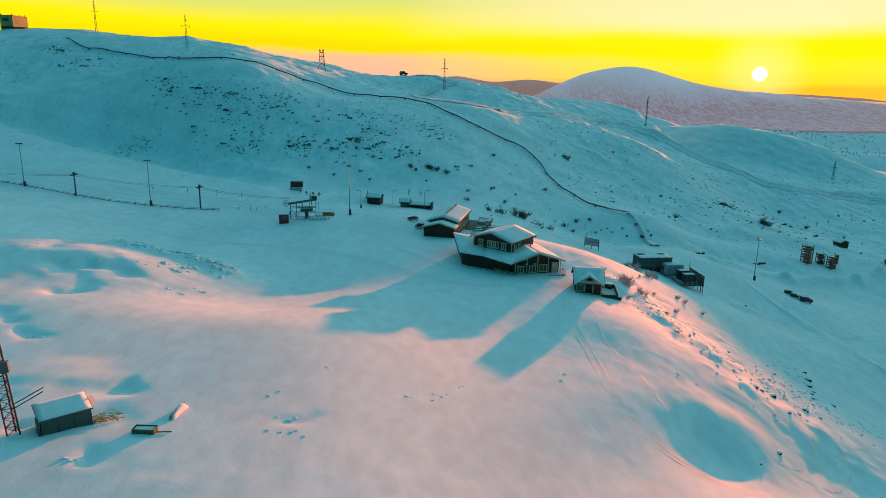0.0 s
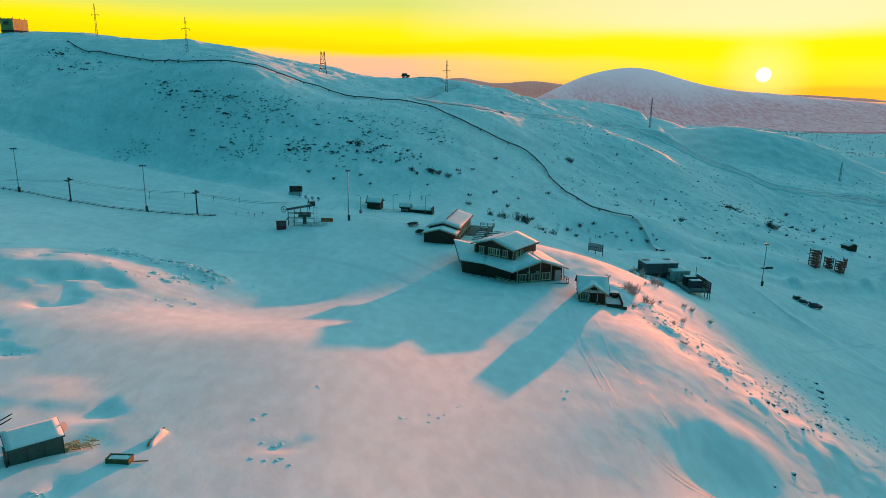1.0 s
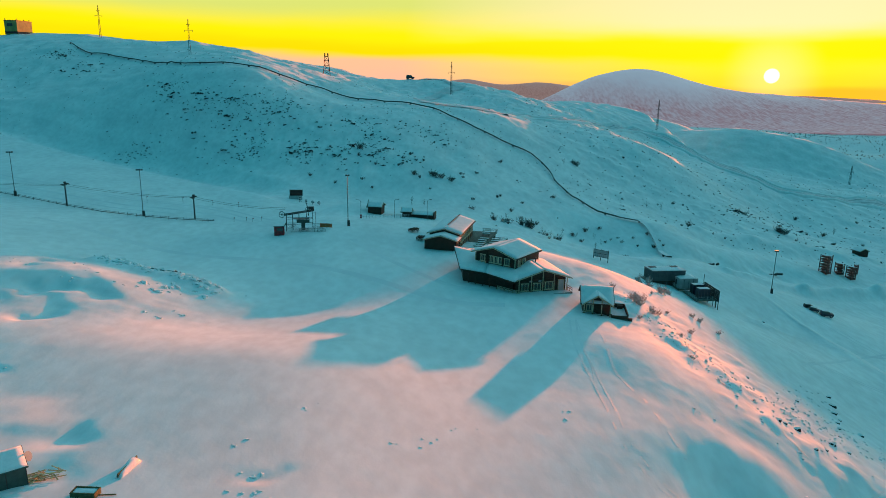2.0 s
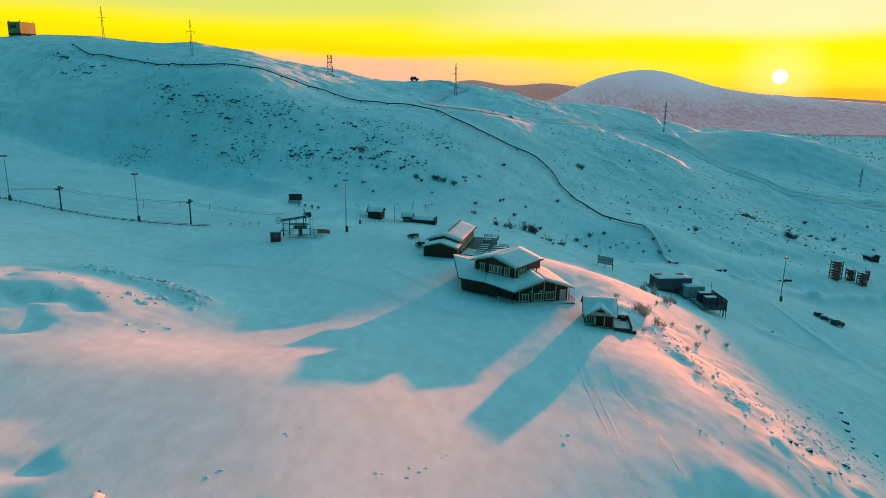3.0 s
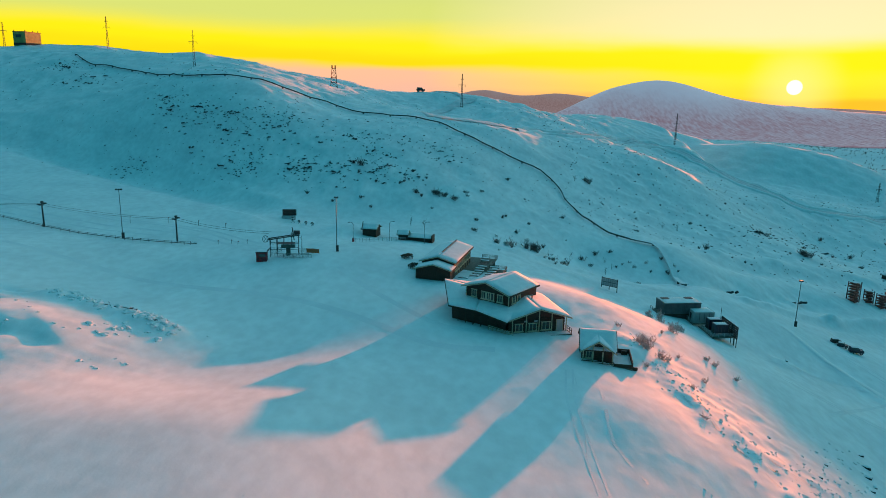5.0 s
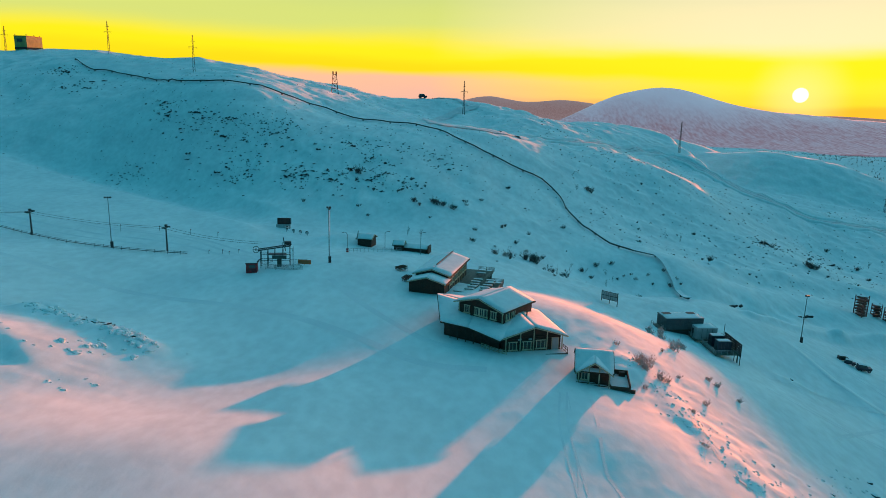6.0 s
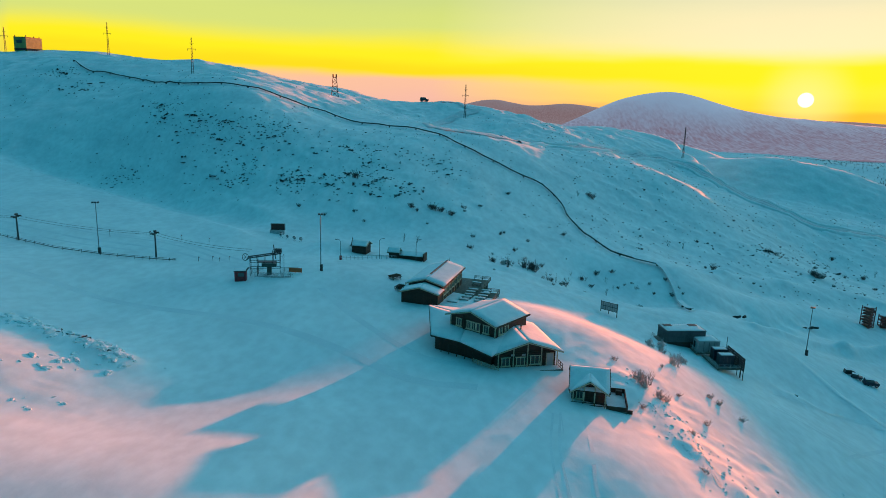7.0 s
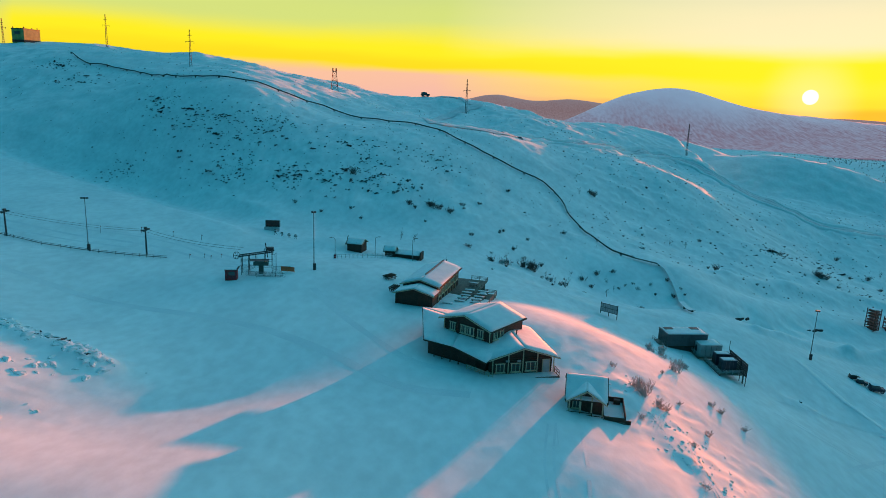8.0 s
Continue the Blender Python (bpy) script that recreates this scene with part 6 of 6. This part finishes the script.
# the larger slabs, cluster by cluster: x, y, half length
SLABS = (
    [(-206.7, 399.1, 1.1), (-201.7, 394.0, 1.6), (-199.6, 392.7, 1.5), (-192.2, 371.5, 1.2), (-190.1, 370.0, 1.4), (-186.8, 375.2, 0.9), (-183.4, 378.8, 0.9), (-179.5, 378.6, 1.5), (-179.7, 371.8, 1.0), (-177.5, 371.4, 1.2), (-172.9, 370.4, 0.8), (-174.8, 382.5, 1.0), (-180.6, 366.4, 0.8)],
    [(-127.8, 336.5, 1.0), (-122.3, 332.3, 1.7), (-124.7, 331.6, 1.3), (-121.6, 326.4, 1.1), (-122.9, 324.9, 1.0), (-116.4, 322.6, 1.7), (-117.4, 321.0, 1.4), (-113.0, 319.3, 0.8), (-106.7, 318.7, 1.1), (-103.8, 317.4, 1.6), (-100.5, 313.9, 1.6), (-107.7, 310.9, 1.3), (-106.1, 309.7, 0.8), (-99.7, 307.7, 0.9), (-116.6, 311.4, 0.9), (-110.0, 314.6, 0.8), (-94.9, 314.5, 1.1), (-91.2, 305.9, 0.9), (-91.3, 304.3, 0.9)],
    [(-87.9, 311.4, 1.2), (-85.9, 310.0, 0.9), (-83.9, 310.0, 0.9), (-80.4, 307.4, 0.8), (-87.6, 302.1, 1.3), (-85.4, 301.0, 1.1), (-79.0, 299.2, 1.1), (-77.8, 300.2, 0.9), (-75.8, 297.8, 0.7), (-99.9, 297.1, 1.3), (-99.7, 294.8, 0.9), (-95.6, 294.4, 0.8), (-84.1, 284.7, 1.3), (-82.0, 283.0, 1.0), (-81.1, 286.4, 1.1), (-82.3, 291.3, 0.6)],
    [(-70.2, 300.7, 0.8), (-67.8, 294.8, 1.0), (-67.2, 301.2, 1.0), (-65.2, 301.8, 0.9), (-59.9, 298.9, 1.1), (-57.7, 297.0, 1.0), (-61.3, 293.8, 1.0), (-47.7, 293.5, 0.8), (-45.6, 290.4, 1.0), (-41.5, 292.0, 0.7), (-36.7, 296.9, 1.1), (-34.3, 296.8, 1.0), (-33.0, 293.3, 1.3), (-28.2, 289.4, 0.7), (-26.4, 281.8, 0.8), (-23.6, 284.3, 1.3), (-67.9, 281.1, 0.9), (-72.0, 283.8, 0.7), (-61.8, 285.4, 0.7)],
    [(-55.8, 277.6, 1.4), (-55.0, 274.8, 1.1), (-52.3, 279.5, 1.0), (-53.1, 277.8, 1.0), (-50.9, 280.6, 0.9), (-48.8, 277.1, 1.0), (-49.8, 273.9, 1.2), (-47.4, 274.1, 1.4), (-45.5, 281.7, 0.9), (-39.8, 276.1, 1.2), (-42.8, 271.2, 0.8), (-38.2, 269.7, 1.3), (-40.5, 273.7, 1.0), (-36.8, 275.5, 0.8), (-33.7, 271.6, 1.0), (-35.5, 268.2, 0.9), (-32.7, 265.2, 0.9), (-31.8, 269.7, 0.9), (-34.2, 263.2, 0.6)],
    [(-31.8, 276.1, 1.4), (-30.6, 274.9, 1.1), (-23.4, 267.7, 1.1), (-20.5, 269.8, 1.4), (-17.9, 272.5, 1.1), (-18.3, 262.5, 1.0), (-20.9, 262.7, 0.6), (-18.1, 265.8, 0.6), (-34.6, 258.3, 0.8), (-32.1, 258.0, 0.8), (-10.7, 267.6, 1.0), (-8.0, 271.7, 1.0), (-5.7, 267.6, 0.9), (-2.9, 295.8, 0.8), (1.9, 292.4, 0.9), (6.0, 285.9, 1.0), (-3.9, 288.5, 0.7)],
    [(141.7, 307.2, 2.0), (138.4, 305.7, 1.1), (145.4, 309.2, 1.3), (129.3, 302.8, 0.8), (153.9, 315.4, 0.9), (185.9, 327.1, 1.9), (78.0, 270.9, 0.9), (132.0, 297.0, 0.9), (160.6, 332.3, 0.9)],
)
for group in SLABS:
    for x, y, half in group:
        outcrop(x, y, half)
for cx, cy, rx, ry, n in CLUSTERS:
    for k in range(n // 2):
        x, y = cx + rng.gauss(0, rx * 0.8), cy + rng.gauss(0, ry * 0.8)
        outcrop(x, y, min(0.8, 0.3 + abs(rng.gauss(0, 0.25))))
for x, y, s in ((48.5, 92.2, 0.8), (50.0, 92.9, 0.6), (52.2, 93.5, 1.1), (51.6, 87.4, 0.6), (54.5, 89.5, 0.5), (58.5, 94.1, 0.8), (60.4, 93.0, 0.5), (42.4, 73.7, 0.7), (71, 113.2, 1.0), (71.4, 105.9, 0.9), (73.5, 117.5, 1.1), (70.2, 110, 0.7), (66, 104, 0.7), (68, 107.5, 0.6), (52.9, 110.3, 0.5), (63, 99, 0.6), (75.5, 122, 0.8), (62, 110, 0.5), (57, 103, 0.5), (37.4, 69.1, 0.4), (83.5, 163.4, 0.8), (47, 96.5, 0.4)):
    boulder(x, y, s * 0.72, 0.35, "rounded boulder poking out of the bank snow", "boulders on the bank")
for k in range(26):
    t = rng.random()
    x, y = -57 + 18 * t + rng.gauss(0, 1.2), 124.8 - 7.5 * t + rng.gauss(0, 0.9)
    boulder(x, y, rng.uniform(0.25, 0.6), 0.3, "rubble block buried in ploughed snow", "rubble in the snow bank")
for k in range(100):
    t = rng.random()
    x, y = (-62 + 24 * t + rng.gauss(0, 1.3), 126.5 - 9.5 * t + rng.gauss(0, 1.1)) if k % 6 else (-45 + rng.gauss(0, 3), 112 + rng.gauss(0, 2))
    s = rng.uniform(0.2, 0.8)
    lump = thing("snow_block", (x, y, ground(x, y) - 0.1 * s), rng.uniform(0, 360), "hard block of ploughed snow on the bank", "snow block", "snow blocks on the bank")
    p = new("block", SNOWBLOCKS[k % 4])
    p.parent = lump
    p.scale = (s * 1.25, s * 0.8, s * 0.6)
for x, y, s in ((-68.4, 108.9, 0.5), (-77.5, 120.3, 0.9), (-70, 112, 0.4), (-66, 113, 0.35), (-50, 73, 0.6), (-48.5, 74, 0.5), (-18.4, 59.7, 0.4), (-33.4, 46.9, 0.6), (-41, 98.5, 0.7), (-39.5, 101.7, 0.6), (-43, 100, 0.5), (-55, 110, 0.5), (-50, 108, 0.5), (-58, 106, 0.5), (-60, 114, 0.5), (13, 77, 0.4), (-5.3, 63.5, 0.35), (2.7, 69.5, 0.3), (-2, 65.8, 0.3), (-16.9, 55.8, 0.5), (-15.6, 52.4, 0.4), (-17.6, 53.6, 0.35), (-14.8, 69.3, 0.3), (36, 60, 0.5), (33, 84, 0.4)):
    for k in range(3):
        px, py, q = x + rng.gauss(0, 0.9), y + rng.gauss(0, 0.7), s * rng.uniform(0.25, 0.6)
        lump = thing("snow_lump", (px, py, ground(px, py) - 0.15 * q), rng.uniform(0, 360), "snow-smothered lump on the near slope", "snow lump", "lumps on the near slope")
        p = new("lump", SNOWBLOCKS[k])
        p.parent = lump
        p.scale = (q * 1.3, q, q * 0.5)


for x, y, turn, half in ((90, 215.2, 25, 5.5), (101, 220, 22, 3.0), (120, 230, 18, 5.0)):
    ledge = thing("rock_ledge", (x, y, ground(x, y) - 0.2), turn, "dark bare rock ledge under the track edge", "rock ledge", "bare ledges under the track")
    for k in range(9):
        q = rng.uniform(0.35, 0.75)
        p = new("rock", ROCKS[k % 6][0])
        p.parent = ledge
        p.matrix_basis = pose((k - 4) * half * 0.25, rng.uniform(-0.5, 0.5), -0.05 - 0.1 * q, 0, 0, rng.uniform(-25, 25)) @ Matrix.Diagonal((q * 1.6, q * 0.9, q * 0.8, 1))


def scatter_rocks(name, n, pick, sizes, label, mat=ROCK):
    """Small stones past counting, one mesh."""
    bm_v, bm_f = [], []
    r2 = random.Random(5)
    ico = B()
    bmesh.ops.create_icosphere(ico, subdivisions=1, radius=1.0)
    vs = [v.co.copy() for v in ico.verts]
    fs = [[v.index for v in f.verts] for f in ico.faces]
    ico.free()
    for i in range(n):
        x, y = pick(r2)
        s = r2.uniform(*sizes)
        z = ground(x, y)
        a = r2.uniform(0, 3.14)
        ca, sa = math.cos(a), math.sin(a)
        k0 = len(bm_v)
        for v in vs:
            q = v * (1 + r2.uniform(-0.25, 0.25))
            qx, qy = q.x * 1.3 * s, q.y * 0.8 * s
            bm_v.append((x + qx * ca - qy * sa, y + qx * sa + qy * ca, z + q.z * s * 0.6))
        bm_f += [[k0 + j for j in f] for f in fs]
    me = bpy.data.meshes.new(name)
    me.from_pydata(bm_v, [], bm_f)
    me.materials.append(mat)
    return tagged(new(name, me), label, "stones", kind="stuff")


def on_hill(r):
    while True:
        if r.random() < 0.6:
            cx, cy, rx, ry, n = r.choice(CLUSTERS)
            return cx + r.gauss(0, rx), cy + r.gauss(0, ry)
        x, y = r.uniform(-230, 60), r.uniform(255, 400)
        f = 270 + max(0, -x - 40) * 0.42
        if y > f and y < f + 75 and noise.noise(Vector((x * 0.035, y * 0.035, 3))) + r.uniform(-0.5, 0.35) > 0:
            return x, y


def on_far_hill(r):
    return r.uniform(60, 320), r.uniform(255, 470)


def on_plateau_edge(r):
    t = r.random()
    a, b = ((38, 132), (44, 98)) if t < 0.35 else ((44, 98), (74, 100)) if t < 0.75 else ((72, 120), (44, 84))
    u = r.random()
    return a[0] + (b[0] - a[0]) * u + r.gauss(0, 2.6), a[1] + (b[1] - a[1]) * u + r.gauss(0, 4)


scatter_rocks("hillside_stones", 950, on_hill, (0.12, 0.5), "scattered dark stones showing through hillside snow")
scatter_rocks("fell_stones", 800, on_far_hill, (0.12, 0.5), "scattered dark stones and tufts on the fell")
def on_any_hill(r):
    while True:
        x, y = r.uniform(-240, 330), r.uniform(215, 480)
        if y > 262 + max(0, -x - 40) * 0.2 - max(0, x) * 0.12 and noise.noise(Vector((x * 0.02, y * 0.03, 8))) + r.uniform(-0.4, 0.5) > 0:
            return x, y


scatter_rocks("heath_tufts", 2600, on_any_hill, (0.08, 0.26), "dark heather tufts and grit poking through the hillside snow", TWIG)
scatter_rocks("bank_stones", 110, on_plateau_edge, (0.06, 0.26), "small stones and tufts on the wind-blown bank")
scatter_rocks("crust_lumps", 360, on_plateau_edge, (0.08, 0.3), "broken crust lumps of wind-packed snow on the bank", SNOW)


def bush_mesh(seed, stems, height, spread, mat, name):
    r = random.Random(seed)
    bm = B()

    def shoot(p, d, length, rad, depth):
        q = p + d * length
        rod(bm, p, q, rad, 3, rad * 0.5)
        if depth:
            for _ in range(r.randint(2, 4)):
                dd = (d + Vector((r.uniform(-0.8, 0.8), r.uniform(-0.8, 0.8), r.uniform(-0.1, 0.5)))).normalized()
                shoot(p + d * length * r.uniform(0.35, 1.0), dd, length * r.uniform(0.4, 0.7), rad * 0.6, depth - 1)

    for _ in range(stems):
        a = r.uniform(0, 6.28)
        d = Vector((math.cos(a) * spread * r.random(), math.sin(a) * spread * r.random(), 1)).normalized()
        shoot(Vector((r.uniform(-0.25, 0.25), r.uniform(-0.25, 0.25), -0.2)), d, height * r.uniform(0.45, 0.75), 0.035, 2)
    return mesh_of(name, bm, mat)


SHRUBS = [bush_mesh(k, 9, 1.5, 0.9, TWIG, "crown") for k in range(3)] + [bush_mesh(k + 9, 10, 1.5, 0.9, FROST, "crown") for k in range(3)]
BIRCH = [bush_mesh(k + 30, 3, 3.6, 0.35, TWIG, "crown") for k in range(3)]


def shrub(x, y, s, frosted=False, tall=False):
    ob = thing("birch_sapling" if tall else "shrub", tilt_to(x, y), rng.uniform(0, 360),
               "bare dark mountain birch sapling in snow" if tall else ("frost-whitened bare shrub in snow" if frosted else "bare brown fell shrub in snow"),
               "tree" if tall else "shrub", "birch saplings" if tall else ("frosted shrubs" if frosted else "bare shrubs"))
    me = BIRCH[rng.randrange(3)] if tall else SHRUBS[rng.randrange(3) + (3 if frosted else 0)]
    p = new("crown" if tall else "crown", me)
    p.parent = ob
    s *= 1.1 if tall or frosted else 1.4
    p.scale = (s, s, s)
    if not tall:
        for k in range(2):
            q = new("crown", SHRUBS[rng.randrange(3) + (3 if frosted else 0)])
            q.parent = ob
            q.matrix_basis = pose(rng.uniform(-0.7, 0.7) * s, rng.uniform(-0.5, 0.5) * s, 0, 0, 0, rng.uniform(0, 360)) @ Matrix.Diagonal((s * 0.8, s * 0.8, s * 0.8, 1))
    return ob


for x, y, s in ((2.0, 257.6, 1.5), (0.5, 258.5, 1.3), (4, 257, 1.3), (8, 255.5, 1.2), (-6.4, 257, 1.1), (-27.6, 273, 1.6), (29.7, 288, 0.9), (68.8, 315.9, 1.5), (67, 316, 1.2), (102.7, 261.4, 1.3), (153.9, 286.6, 1.9), (152.5, 287, 1.5), (155, 286, 1.5), (196, 323.9, 1.4), (143, 306.6, 1.2), (147, 307, 1.2), (24.9, 218.9, 1.2), (31.8, 223, 1.7), (33, 222, 1.6), (30, 222, 1.4), (20, 218.6, 1.0), (37, 217, 0.9), (42, 219.6, 0.9), (50, 231, 1.0), (55, 236, 1.0), (192, 344, 1.3), (48, 262, 0.8), (110, 300, 0.8), (170, 318, 0.9), (12, 262, 0.8), (-12, 262, 0.8), (60, 238, 0.8), (15, 240, 0.7), (26, 250, 0.6)):
    shrub(x, y, s)
for x, y, s in ((61.8, 312, 0.9), (94.4, 288.4, 0.9), (101, 290.3, 0.9), (24.5, 219.4, 0.8), (23, 218, 0.7), (-6.5, 229.6, 0.9), (-2.4, 228.5, 0.8), (43, 221, 0.8), (205, 330, 1.1), (39, 218, 0.7), (7.5, 205.5, 0.6)):
    shrub(x, y, s, tall=True)
for x, y, s in ((40.6, 125.5, 1.0), (38.7, 126.5, 0.9), (41.6, 124.2, 0.8), (54.1, 155.5, 1.2), (55.2, 155, 1.0), (47.7, 122.6, 0.7), (54.7, 135.1, 0.8), (53.5, 136.2, 0.7), (37.8, 128.6, 0.7), (51.6, 157.5, 0.8), (50.2, 163, 1.1), (50.5, 162, 0.9), (42.6, 115.2, 0.6), (39.9, 103.7, 0.5), (57.5, 132.2, 0.7), (36.4, 119, 0.6), (45.5, 130, 0.5), (46, 141, 0.5), (36, 136, 0.6), (52.7, 162.6, 1.5), (50.8, 146.7, 1.6), (39.1, 129.1, 1.5), (38.4, 127.6, 1.3)):
    shrub(x, y, s, frosted=True)


for k in range(34):
    x = rng.uniform(10, 80)
    shrub(x, 214 + 0.25 * max(0, x - 25) + rng.gauss(6, 7), rng.uniform(0.4, 0.9), frosted=k % 2 == 0)
for k in range(44):
    shrub(rng.uniform(60, 260), rng.uniform(256, 360), rng.uniform(0.4, 0.8), frosted=k % 3 == 0)
for k in range(16):
    shrub(rng.uniform(-60, 40), rng.uniform(246, 268), rng.uniform(0.4, 0.8))
for k in range(8):
    shrub(rng.uniform(15, 60), rng.uniform(216, 236), rng.uniform(0.5, 0.8), tall=True)


def build_woods():
    """Far birch scrub on the plain below the dome-shaped fell, past counting."""
    r = random.Random(21)
    vs, fs = [], []
    for _ in range(5200):
        y = r.uniform(880, 2100)
        x = r.uniform(0.12, 0.95) * y + r.uniform(-60, 60)
        if noise.noise(Vector((x * 0.006, y * 0.004, 1))) + r.uniform(-0.45, 0.55) < 0:
            continue
        z, h = ground(x, y), r.uniform(0.9, 2.4)
        if z > 25:
            continue
        w = h * r.uniform(0.3, 0.6)
        k = len(vs)
        vs += [(x, y, z - 0.3), (x + w, y, z + h * 0.5), (x, y + w, z + h * 0.55), (x - w, y, z + h * 0.45), (x, y - w, z + h * 0.5), (x + r.uniform(-0.3, 0.3), y, z + h)]
        for i in range(4):
            j = (i + 1) % 4
            fs += [(k, k + 1 + j, k + 1 + i), (k + 5, k + 1 + i, k + 1 + j)]
    me = bpy.data.meshes.new("far_birch_scrub")
    me.from_pydata(vs, [], fs)
    me.materials.append(TWIG)
    return tagged(new("far_birch_scrub", me), "far brown birch scrub on the snowy plain", "scrub", kind="stuff")


build_woods()
